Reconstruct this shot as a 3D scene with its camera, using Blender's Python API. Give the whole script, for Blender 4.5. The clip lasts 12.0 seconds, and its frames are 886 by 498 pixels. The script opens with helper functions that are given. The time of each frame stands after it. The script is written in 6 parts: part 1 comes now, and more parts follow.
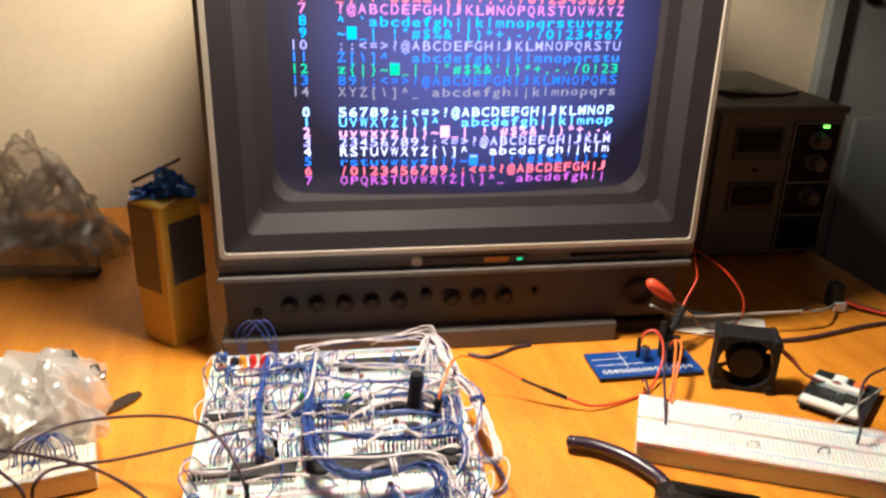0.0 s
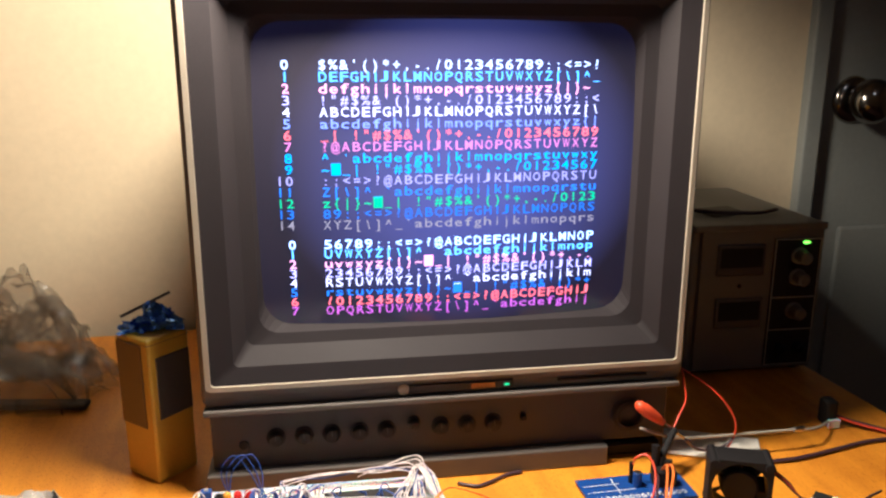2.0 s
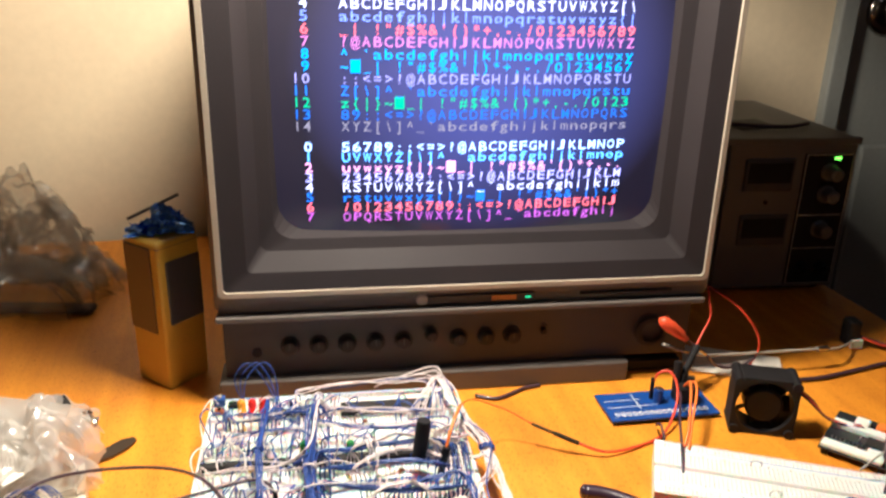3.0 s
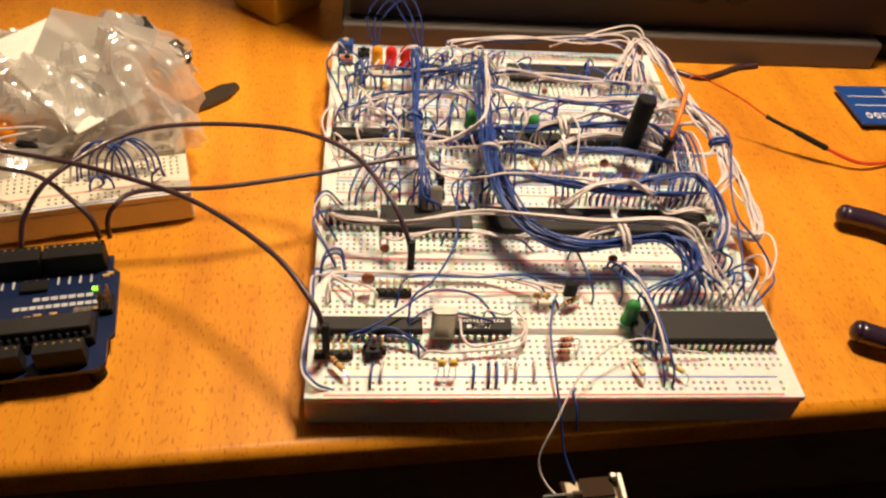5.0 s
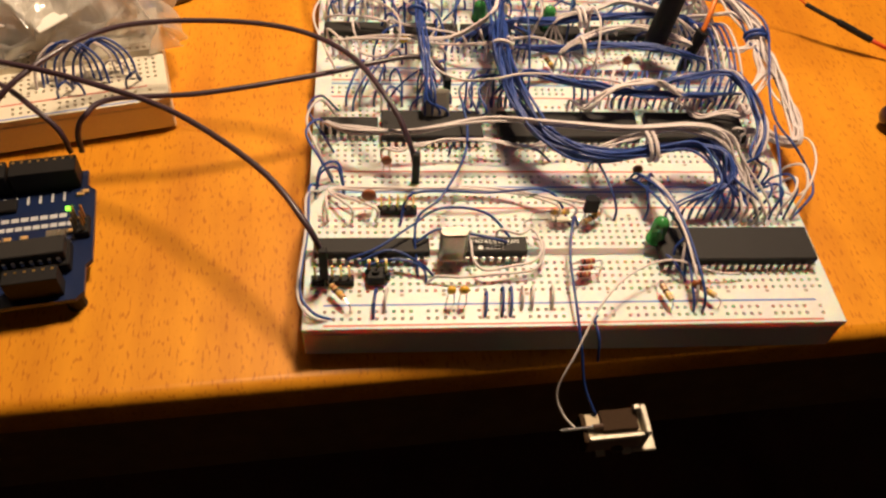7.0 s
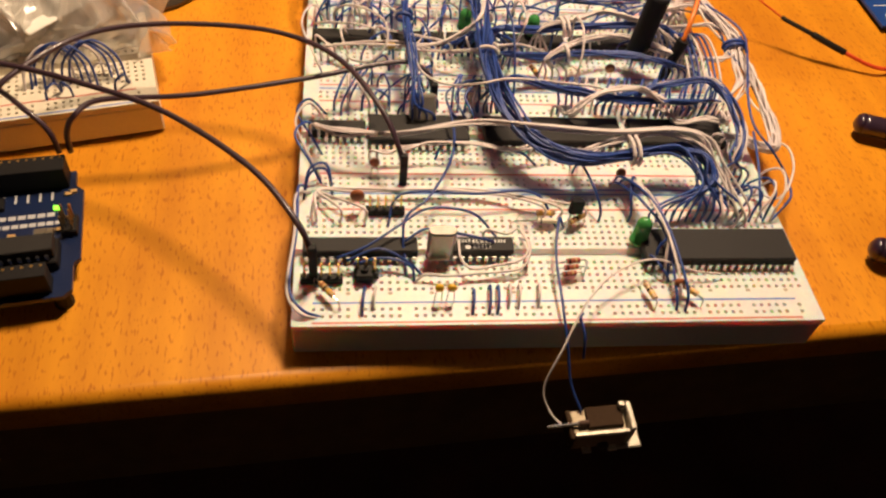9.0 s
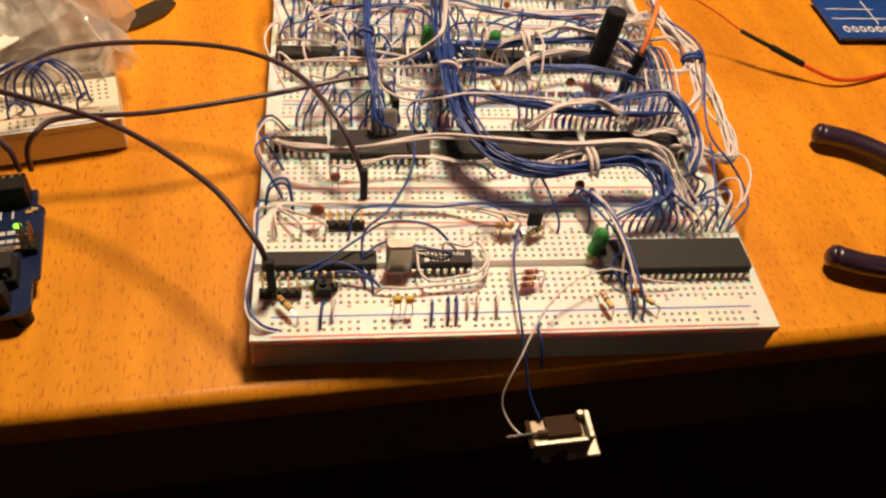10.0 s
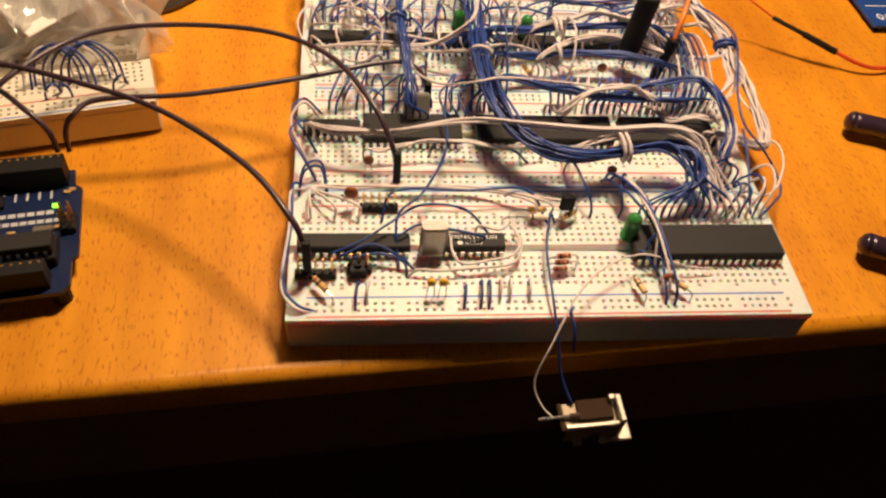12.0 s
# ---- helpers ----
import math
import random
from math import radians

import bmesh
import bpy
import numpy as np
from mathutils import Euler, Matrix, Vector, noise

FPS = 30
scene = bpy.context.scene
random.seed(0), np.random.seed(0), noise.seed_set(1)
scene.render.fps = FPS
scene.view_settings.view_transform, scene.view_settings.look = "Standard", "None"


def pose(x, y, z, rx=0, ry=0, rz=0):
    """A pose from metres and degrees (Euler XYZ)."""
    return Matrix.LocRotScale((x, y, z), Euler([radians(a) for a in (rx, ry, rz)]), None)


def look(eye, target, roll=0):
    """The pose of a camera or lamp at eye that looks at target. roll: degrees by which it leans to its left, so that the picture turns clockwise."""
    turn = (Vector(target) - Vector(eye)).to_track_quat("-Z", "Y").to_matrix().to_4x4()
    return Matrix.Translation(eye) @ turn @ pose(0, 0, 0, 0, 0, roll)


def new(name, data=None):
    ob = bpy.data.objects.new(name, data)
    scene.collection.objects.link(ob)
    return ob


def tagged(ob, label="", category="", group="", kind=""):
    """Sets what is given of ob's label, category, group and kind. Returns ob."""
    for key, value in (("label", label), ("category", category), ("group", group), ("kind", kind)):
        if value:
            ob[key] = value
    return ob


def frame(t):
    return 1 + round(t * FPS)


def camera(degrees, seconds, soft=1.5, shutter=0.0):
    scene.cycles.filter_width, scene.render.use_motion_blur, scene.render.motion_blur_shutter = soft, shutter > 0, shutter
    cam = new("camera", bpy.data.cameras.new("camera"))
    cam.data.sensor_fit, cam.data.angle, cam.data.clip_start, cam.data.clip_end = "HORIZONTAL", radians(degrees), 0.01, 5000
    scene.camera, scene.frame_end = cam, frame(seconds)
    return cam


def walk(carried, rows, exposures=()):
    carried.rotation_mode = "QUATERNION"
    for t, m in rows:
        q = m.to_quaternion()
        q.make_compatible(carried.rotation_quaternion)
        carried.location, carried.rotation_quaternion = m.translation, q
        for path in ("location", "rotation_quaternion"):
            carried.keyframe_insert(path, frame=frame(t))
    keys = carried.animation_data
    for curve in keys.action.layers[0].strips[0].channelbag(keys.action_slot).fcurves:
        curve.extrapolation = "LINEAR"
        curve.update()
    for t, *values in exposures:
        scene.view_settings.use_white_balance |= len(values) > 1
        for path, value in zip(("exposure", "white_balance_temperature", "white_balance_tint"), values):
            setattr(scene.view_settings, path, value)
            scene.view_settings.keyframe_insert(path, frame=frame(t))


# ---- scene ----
cam = camera(58.0, 12.0, soft=2.4, shutter=0.2)
PATH = [
    (0, (0.079, -0.293, 0.301), (0.375, 1.536, -0.453), 1.5),
    (0.5, (0.09, -0.29, 0.322), (0.406, 1.589, -0.287), 0.8),
    (1, (0.089, -0.291, 0.316), (0.41, 1.611, -0.215), 1.2),
    (1.5, (0.084, -0.293, 0.309), (0.432, 1.62, -0.159), 1.2),
    (2, (0.09, -0.297, 0.316), (0.393, 1.617, -0.18), 0.1),
    (2.5, (0.083, -0.292, 0.31), (0.402, 1.597, -0.262), 0.2),
    (3, (0.077, -0.272, 0.303), (0.378, 1.578, -0.394), 1.4),
    (3.2, (0.066, -0.274, 0.279), (0.311, 1.542, -0.521), 1.0),
    (3.4, (0.061, -0.259, 0.266), (0.311, 1.514, -0.626), 2.1),
    (3.5, (0.061, -0.252, 0.258), (0.297, 1.504, -0.675), 2.8),
    (3.7, (0.054, -0.23, 0.249), (0.291, 1.442, -0.823), 3.9),
    (5.3, (0.018, -0.14, 0.213), (0.171, 1.295, -1.172), 5.5),
    (5.5, (0.017, -0.132, 0.203), (0.146, 1.301, -1.186), 4.9),
    (6, (0.015, -0.113, 0.188), (0.206, 1.179, -1.327), 7.4),
    (6.5, (0.016, -0.119, 0.188), (0.218, 1.129, -1.362), 7.9),
    (7, (0.02, -0.126, 0.211), (0.2, 1.107, -1.353), 6.1),
    (8.8, (0.016, -0.13, 0.211), (0.242, 1.12, -1.333), 7.8),
    (9, (0.017, -0.133, 0.209), (0.249, 1.137, -1.318), 7.8),
    (9.5, (0.017, -0.133, 0.208), (0.243, 1.132, -1.324), 7.8),
    (10, (0.026, -0.136, 0.211), (0.287, 1.162, -1.289), 7.8),
    (10.5, (0.027, -0.134, 0.209), (0.293, 1.129, -1.318), 8.5),
    (11, (0.026, -0.137, 0.208), (0.292, 1.149, -1.301), 8.1),
    (11.5, (0.017, -0.135, 0.208), (0.232, 1.139, -1.319), 7.4),
    (12, (0.02, -0.138, 0.21), (0.244, 1.144, -1.309), 7.3),
]
walk(cam, [(t, look(eye, target, roll)) for t, eye, target, roll in PATH],
     exposures=[(0, 0.42, 5250, 10), (3.0, 0.5, 5250, 10), (3.7, 0.56, 5550, 10), (5.5, -0.30, 6550, 15), (12, -0.33, 6850, 18)])

# ---- light ----
world = bpy.data.worlds.new("world")
world.use_nodes = True
world.node_tree.nodes["Background"].inputs[0].default_value = (0.62, 0.68, 0.75, 1)
world.node_tree.nodes["Background"].inputs[1].default_value = 0.022
scene.world = world


def lamp(name, kind, m, power, colour, size):
    data = bpy.data.lights.new(name, kind)
    data.energy, data.color = power, colour
    if kind == "AREA":
        data.shape, data.size = "DISK", size
    else:
        data.shadow_soft_size = size
        data.spot_size, data.spot_blend = radians(180), 0.35
    ob = new(name, data)
    ob.matrix_world = m
    # one label serves both the bulb and the added fill light
    return tagged(ob, "warm light: a bulb above the table and an added fill", "lamp", kind="light")


# one warm reflector bulb hangs close above the monitor and shines down and towards the wall beside it; the monitor's shadow falls on the rear of the table and slantwise on the wall
BULB = (0.113, 0.200, 0.474)
lamp("bulb", "SPOT", look(BULB, (BULB[0] - 0.31, BULB[1] + 0.28, BULB[2] - 0.9)), 19.0, (1.0, 0.78, 0.51), 0.045)
# faint fill light added behind the viewer, just under the ceiling
lamp("room_lamp", "AREA", look((0.9, -1.6, 1.55), (0.2, 0.2, 0)), 0.62, (1.0, 0.93, 0.88), 0.5)


# ---- materials ----
def mat(name, colour, rough=0.5, metal=0.0, vary=0.12, grain=300.0, big=30.0, bump=0.1, coat=0.0, alpha=1.0, trans=0.0, emit=None, power=0.0, rand=0.0, spec=0.5):
    m = bpy.data.materials.new(name)
    m.use_nodes = True
    nt = m.node_tree
    b = nt.nodes["Principled BSDF"]
    b.inputs["Roughness"].default_value = rough
    b.inputs["Metallic"].default_value = metal
    b.inputs["Coat Weight"].default_value = coat
    b.inputs["Alpha"].default_value = alpha
    b.inputs["Transmission Weight"].default_value = trans
    b.inputs["Specular IOR Level"].default_value = spec
    if emit:
        b.inputs["Emission Color"].default_value = (*emit, 1)
        b.inputs["Emission Strength"].default_value = power
    tc = nt.nodes.new("ShaderNodeTexCoord")
    n1, n2 = nt.nodes.new("ShaderNodeTexNoise"), nt.nodes.new("ShaderNodeTexNoise")
    n1.inputs["Scale"].default_value, n2.inputs["Scale"].default_value = grain, big
    n1.inputs["Detail"].default_value, n2.inputs["Detail"].default_value = 4, 5
    for n in (n1, n2):
        nt.links.new(tc.outputs["Object"], n.inputs["Vector"])
    add = nt.nodes.new("ShaderNodeMath")
    add.operation = "ADD"
    nt.links.new(n1.outputs["Fac"], add.inputs[0])
    nt.links.new(n2.outputs["Fac"], add.inputs[1])
    rng = nt.nodes.new("ShaderNodeMapRange")
    rng.inputs["From Min"].default_value, rng.inputs["From Max"].default_value = 0.6, 1.4
    rng.inputs["To Min"].default_value, rng.inputs["To Max"].default_value = 1 - vary, 1 + vary
    nt.links.new(add.outputs[0], rng.inputs["Value"])
    hsv = nt.nodes.new("ShaderNodeHueSaturation")
    hsv.inputs["Color"].default_value = (*colour, 1)
    if rand:
        info = nt.nodes.new("ShaderNodeObjectInfo")
        r2 = nt.nodes.new("ShaderNodeMapRange")
        r2.inputs["To Min"].default_value, r2.inputs["To Max"].default_value = 1 - rand, 1 + rand
        nt.links.new(info.outputs["Random"], r2.inputs["Value"])
        mul = nt.nodes.new("ShaderNodeMath")
        mul.operation = "MULTIPLY"
        nt.links.new(rng.outputs[0], mul.inputs[0])
        nt.links.new(r2.outputs[0], mul.inputs[1])
        nt.links.new(mul.outputs[0], hsv.inputs["Value"])
    else:
        nt.links.new(rng.outputs[0], hsv.inputs["Value"])
    nt.links.new(hsv.outputs["Color"], b.inputs["Base Color"])
    rr = nt.nodes.new("ShaderNodeMapRange")
    rr.inputs["To Min"].default_value, rr.inputs["To Max"].default_value = max(0.02, rough - 0.1), min(1, rough + 0.1)
    nt.links.new(n2.outputs["Fac"], rr.inputs["Value"])
    nt.links.new(rr.outputs[0], b.inputs["Roughness"])
    if bump:
        bp = nt.nodes.new("ShaderNodeBump")
        bp.inputs["Strength"].default_value, bp.inputs["Distance"].default_value = bump, 0.0006
        nt.links.new(add.outputs[0], bp.inputs["Height"])
        nt.links.new(bp.outputs[0], b.inputs["Normal"])
    return m


def wood_material(name):
    """Orange beech veneer: long streaks across the table's depth, small dark flecks, faint stains."""
    m = mat(name, (0.58, 0.255, 0.04), 0.45, 0, 0.10, 60, 9, 0.06, spec=0.35)
    nt = m.node_tree
    b = nt.nodes["Principled BSDF"]
    tc = nt.nodes.new("ShaderNodeTexCoord")

    def noisy(scale, size, detail=5):
        mp = nt.nodes.new("ShaderNodeMapping")
        mp.inputs["Scale"].default_value = scale
        n = nt.nodes.new("ShaderNodeTexNoise")
        n.inputs["Scale"].default_value, n.inputs["Detail"].default_value = size, detail
        nt.links.new(tc.outputs["Object"], mp.inputs["Vector"])
        nt.links.new(mp.outputs[0], n.inputs["Vector"])
        return n
    grain, fleck, stain = noisy((1, 0.12, 1), 70), noisy((1, 0.26, 1), 1050, 2), noisy((0.6, 1, 1), 9, 6)
    ramp = nt.nodes.new("ShaderNodeValToRGB")
    ramp.color_ramp.elements[0].position, ramp.color_ramp.elements[0].color = 0.28, (0.56, 0.20, 0.010, 1)
    ramp.color_ramp.elements[1].position, ramp.color_ramp.elements[1].color = 0.72, (0.77, 0.315, 0.015, 1)
    nt.links.new(grain.outputs["Fac"], ramp.inputs["Fac"])
    fr = nt.nodes.new("ShaderNodeValToRGB")
    fr.color_ramp.elements[0].position, fr.color_ramp.elements[0].color = 0.33, (0.73, 0.58, 0.42, 1)
    fr.color_ramp.elements[1].position, fr.color_ramp.elements[1].color = 0.43, (1, 1, 1, 1)
    nt.links.new(fleck.outputs["Fac"], fr.inputs["Fac"])
    sr = nt.nodes.new("ShaderNodeValToRGB")
    sr.color_ramp.elements[0].position, sr.color_ramp.elements[0].color = 0.3, (0.78, 0.7, 0.62, 1)
    sr.color_ramp.elements[1].position, sr.color_ramp.elements[1].color = 0.5, (1, 1, 1, 1)
    nt.links.new(stain.outputs["Fac"], sr.inputs["Fac"])
    last = ramp.outputs["Color"]
    for r in (fr, sr):
        mix = nt.nodes.new("ShaderNodeMix")
        mix.data_type, mix.blend_type = "RGBA", "MULTIPLY"
        mix.inputs[0].default_value = 1
        nt.links.new(last, mix.inputs[6])
        nt.links.new(r.outputs["Color"], mix.inputs[7])
        last = mix.outputs[2]
    nt.links.new(last, b.inputs["Base Color"])
    return m


def film_material(name, colour, alpha, shine=0.16, rough=0.16):
    """Thin crinkled clear plastic: mostly see-through, with glossy creases."""
    m = bpy.data.materials.new(name)
    m.use_nodes = True
    nt = m.node_tree
    nt.nodes.remove(nt.nodes["Principled BSDF"])
    out = nt.nodes["Material Output"]
    clear, gloss, milk = nt.nodes.new("ShaderNodeBsdfTransparent"), nt.nodes.new("ShaderNodeBsdfGlossy"), nt.nodes.new("ShaderNodeBsdfTranslucent")
    diff = nt.nodes.new("ShaderNodeBsdfDiffuse")
    gloss.inputs["Roughness"].default_value = rough
    milk.inputs["Color"].default_value = diff.inputs["Color"].default_value = (*colour, 1)
    tc, n = nt.nodes.new("ShaderNodeTexCoord"), nt.nodes.new("ShaderNodeTexNoise")
    n.inputs["Scale"].default_value, n.inputs["Detail"].default_value = 45, 6
    nt.links.new(tc.outputs["Object"], n.inputs["Vector"])
    bp = nt.nodes.new("ShaderNodeBump")
    bp.inputs["Strength"].default_value, bp.inputs["Distance"].default_value = 0.9, 0.004
    nt.links.new(n.outputs["Fac"], bp.inputs["Height"])
    nt.links.new(bp.outputs[0], gloss.inputs["Normal"])
    m0, m1, m2 = (nt.nodes.new("ShaderNodeMixShader") for _ in range(3))
    m0.inputs[0].default_value = 0.5
    nt.links.new(milk.outputs[0], m0.inputs[1])
    nt.links.new(diff.outputs[0], m0.inputs[2])
    m1.inputs[0].default_value = alpha
    nt.links.new(clear.outputs[0], m1.inputs[1])
    nt.links.new(m0.outputs[0], m1.inputs[2])
    m2.inputs[0].default_value = shine
    nt.links.new(m1.outputs[0], m2.inputs[1])
    nt.links.new(gloss.outputs[0], m2.inputs[2])
    nt.links.new(m2.outputs[0], out.inputs["Surface"])
    return m


def glow(name, colour, power):
    m = bpy.data.materials.new(name)
    m.use_nodes = True
    nt = m.node_tree
    b = nt.nodes["Principled BSDF"]
    b.inputs["Base Color"].default_value = (*[c * 0.2 for c in colour], 1)
    b.inputs["Emission Color"].default_value = (*colour, 1)
    b.inputs["Emission Strength"].default_value = power
    return m


WOOD = wood_material("beech_veneer")
# darker wood for the apron: the shade below the tabletop is in the colour
SHADEWOOD = mat("shaded_wood", (0.14, 0.08, 0.03), 0.6, 0, 0.3, 90, 12, 0.15)
WALL = mat("wall_paint", (0.62, 0.52, 0.36), 0.9, 0, 0.06, 120, 6, 0.25)
DOOR = mat("door_paint", (0.24, 0.25, 0.24), 0.55, 0, 0.08, 150, 8, 0.15)
FLOORM = mat("dark_carpet", (0.085, 0.034, 0.026), 0.95, 0, 0.35, 300, 12, 0.6)
CEIL = mat("ceiling_paint", (0.55, 0.53, 0.49), 0.9, 0, 0.05, 80, 5, 0.2)
CASE = mat("taupe_plastic", (0.115, 0.100, 0.092), 0.5, 0, 0.10, 900, 20, 0.12, spec=0.3)
CASE2 = mat("beige_trim_plastic", (0.40, 0.35, 0.28), 0.4, 0, 0.10, 900, 25, 0.1)
BEZEL = mat("charcoal_plastic", (0.027, 0.023, 0.026), 0.68, 0, 0.12, 1200, 25, 0.1, spec=0.12)
BEZEL2 = mat("grey_plastic_edge", (0.026, 0.022, 0.024), 0.6, 0, 0.1, 1200, 25, 0.1, spec=0.15)
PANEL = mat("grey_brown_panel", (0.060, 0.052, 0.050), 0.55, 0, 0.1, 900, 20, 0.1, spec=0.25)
TUBE = mat("tube_glass", (0.035, 0.032, 0.045), 0.12, 0, 0.05, 30, 8, 0.0, emit=(0.25, 0.26, 0.86), power=0.06)


def raster_glow(m, centre, reach):
    """The phosphor's faint blue raster plus the text's bloom, put in as emission: strongest in the middle of the
    written area, fading to the tube's corners.
    """
    nt = m.node_tree
    tc, mp, g, r = (nt.nodes.new(k) for k in ("ShaderNodeTexCoord", "ShaderNodeMapping", "ShaderNodeTexGradient", "ShaderNodeMapRange"))
    mp.vector_type = "TEXTURE"
    mp.inputs["Location"].default_value, mp.inputs["Scale"].default_value = centre, reach
    g.gradient_type = "SPHERICAL"
    r.inputs["From Min"].default_value, r.inputs["From Max"].default_value = 0.05, 0.75
    r.inputs["To Min"].default_value, r.inputs["To Max"].default_value = 0.014, 0.36
    nt.links.new(tc.outputs["Object"], mp.inputs["Vector"])
    nt.links.new(mp.outputs[0], g.inputs["Vector"])
    nt.links.new(g.outputs["Fac"], r.inputs["Value"])
    nt.links.new(r.outputs[0], nt.nodes["Principled BSDF"].inputs["Emission Strength"])


raster_glow(TUBE, (0.195, 0.03, 0.232), (0.145, 0.3, 0.128))
KNOBM = mat("dull_brown_plastic", (0.036, 0.030, 0.028), 0.75, 0, 0.2, 700, 60, 0.1, spec=0.25)
BLACK = mat("black_plastic", (0.011, 0.010, 0.011), 0.58, 0, 0.2, 700, 60, 0.15, spec=0.22)
ICM = mat("chip_plastic", (0.024, 0.022, 0.022), 0.6, 0, 0.2, 2500, 120, 0.2, spec=0.24)
IVORY = mat("ivory_plastic", (0.76, 0.735, 0.72), 0.4, 0, 0.05, 900, 40, 0.06)
for _m in (IVORY,):
    _m.node_tree.nodes["Principled BSDF"].inputs["Subsurface Weight"].default_value = 0.6
    _m.node_tree.nodes["Principled BSDF"].inputs["Subsurface Scale"].default_value = 0.011
IVORY2 = mat("yellowed_ivory_plastic", (0.76, 0.69, 0.56), 0.45, 0, 0.07, 900, 30, 0.06)
SOCKET = mat("dark_socket", (0.38, 0.31, 0.25), 0.7, 0, 0.1, 900, 40, 0)
RED = mat("red_paint", (0.62, 0.13, 0.09), 0.5, 0, 0.12, 900, 80, 0)
BLUE = mat("blue_paint", (0.10, 0.20, 0.55), 0.5, 0, 0.12, 900, 80, 0)
TIN = mat("tinned_metal", (0.68, 0.66, 0.62), 0.28, 1, 0.1, 1200, 80, 0.1)
STEEL = mat("brushed_steel", (0.60, 0.57, 0.52), 0.25, 1, 0.12, 900, 60, 0.15)
CHROME = mat("worn_chrome", (0.36, 0.33, 0.30), 0.16, 1, 0.1, 500, 30, 0.04)
GOLD = mat("gilt_metal", (0.75, 0.52, 0.2), 0.3, 1, 0.1, 900, 60, 0)
WBLUE = mat("blue_wire", (0.018, 0.050, 0.23), 0.42, 0, 0.1, 400, 60, 0.05, rand=0.35)
WWHITE = mat("white_wire", (0.66, 0.585, 0.585), 0.45, 0, 0.08, 400, 60, 0.05, rand=0.12)
WRED = mat("red_wire", (0.62, 0.06, 0.02), 0.4, 0, 0.1, 400, 60, 0.05)
WORANGE = mat("orange_wire", (0.80, 0.20, 0.03), 0.4, 0, 0.1, 400, 60, 0.05)
WBLACK = mat("black_wire", (0.050, 0.026, 0.040), 0.40, 0, 0.15, 400, 60, 0.05, coat=0.2)
WGREY = mat("grey_wire", (0.33, 0.30, 0.26), 0.5, 0, 0.1, 400, 60, 0.05)
GREEN_LED = mat("green_lens", (0.06, 0.34, 0.09), 0.15, 0, 0.1, 300, 60, 0, trans=0.35)
RED_LED = mat("red_lens", (0.72, 0.03, 0.02), 0.2, 0, 0.1, 300, 60, 0, trans=0.2)
YEL_LED = mat("amber_lens", (0.85, 0.36, 0.02), 0.2, 0, 0.1, 300, 60, 0, trans=0.2)
TAN = mat("tan_lacquer", (0.52, 0.32, 0.13), 0.4, 0, 0.12, 900, 80, 0.05)
BROWN = mat("brown_lacquer", (0.30, 0.085, 0.03), 0.35, 0, 0.12, 900, 80, 0.05)
REDRES = mat("red_lacquer", (0.36, 0.055, 0.03), 0.3, 0, 0.12, 900, 80, 0.05)
MUSTARD = mat("mustard_lacquer", (0.72, 0.42, 0.03), 0.3, 0, 0.12, 900, 80, 0.05)
BOARDBLUE = mat("blue_circuit_board", (0.012, 0.055, 0.25), 0.35, 0, 0.12, 700, 60, 0.06)
BOARDNAVY = mat("navy_circuit_board", (0.007, 0.017, 0.065), 0.35, 0, 0.12, 700, 60, 0.06)
BOARDBLACK = mat("black_circuit_board", (0.02, 0.022, 0.026), 0.35, 0, 0.12, 700, 60, 0.06)
SILKDIM = mat("worn_print", (0.52, 0.53, 0.56), 0.5, 0, 0.1, 900, 60, 0)
SILK = mat("white_print", (0.72, 0.72, 0.7), 0.5, 0, 0.05, 900, 60, 0)
YELLOW = mat("yellow_plastic", (0.44, 0.275, 0.020), 0.45, 0, 0.1, 500, 25, 0.1)
BROWNWIN = mat("brown_tinted_panel", (0.075, 0.042, 0.028), 0.35, 0, 0.1, 500, 25, 0.1)
GREYWIN = mat("grey_tinted_panel", (0.055, 0.055, 0.06), 0.4, 0, 0.1, 500, 25, 0.1)
GRIP = mat("dark_rubber_grip", (0.028, 0.014, 0.03), 0.3, 0, 0.15, 500, 40, 0.05, coat=0.4)
DARKSTEEL = mat("oiled_steel", (0.10, 0.085, 0.08), 0.35, 1, 0.2, 600, 40, 0.1)
PAPER = mat("white_paper", (0.80, 0.76, 0.70), 0.8, 0, 0.06, 300, 40, 0.1)
GREYCASE = mat("grey_enamel", (0.13, 0.125, 0.117), 0.5, 0, 0.1, 900, 20, 0.15)
FILM = film_material("clear_film", (0.94, 0.91, 0.86), 0.42, 0.24, 0.14)
FILM2 = film_material("dusty_film", (0.30, 0.265, 0.22), 0.26, 0.06, 0.25)
BLUEFILM = mat("blue_foil", (0.10, 0.26, 0.85), 0.18, 0.85, 0.3, 200, 60, 0.6)
FOIL = mat("silver_foil", (0.85, 0.83, 0.8), 0.16, 1, 0.1, 200, 60, 0.4)
GREEN_ON = glow("green_light", (0.25, 1.0, 0.05), 3.0)
GREEN_ON2 = glow("dim_green_light", (0.1, 1.0, 0.35), 0.7)


# ---- building helpers ----
def link_part(name, mesh, material, parent=None, label="", smooth=False):
    if material and not mesh.materials:
        mesh.materials.append(material)
    ob = new(name, mesh)
    if parent:
        ob.parent = parent
    if label:
        ob["label"] = label
    if smooth:
        mesh.polygons.foreach_set("use_smooth", [True] * len(mesh.polygons))
    return ob


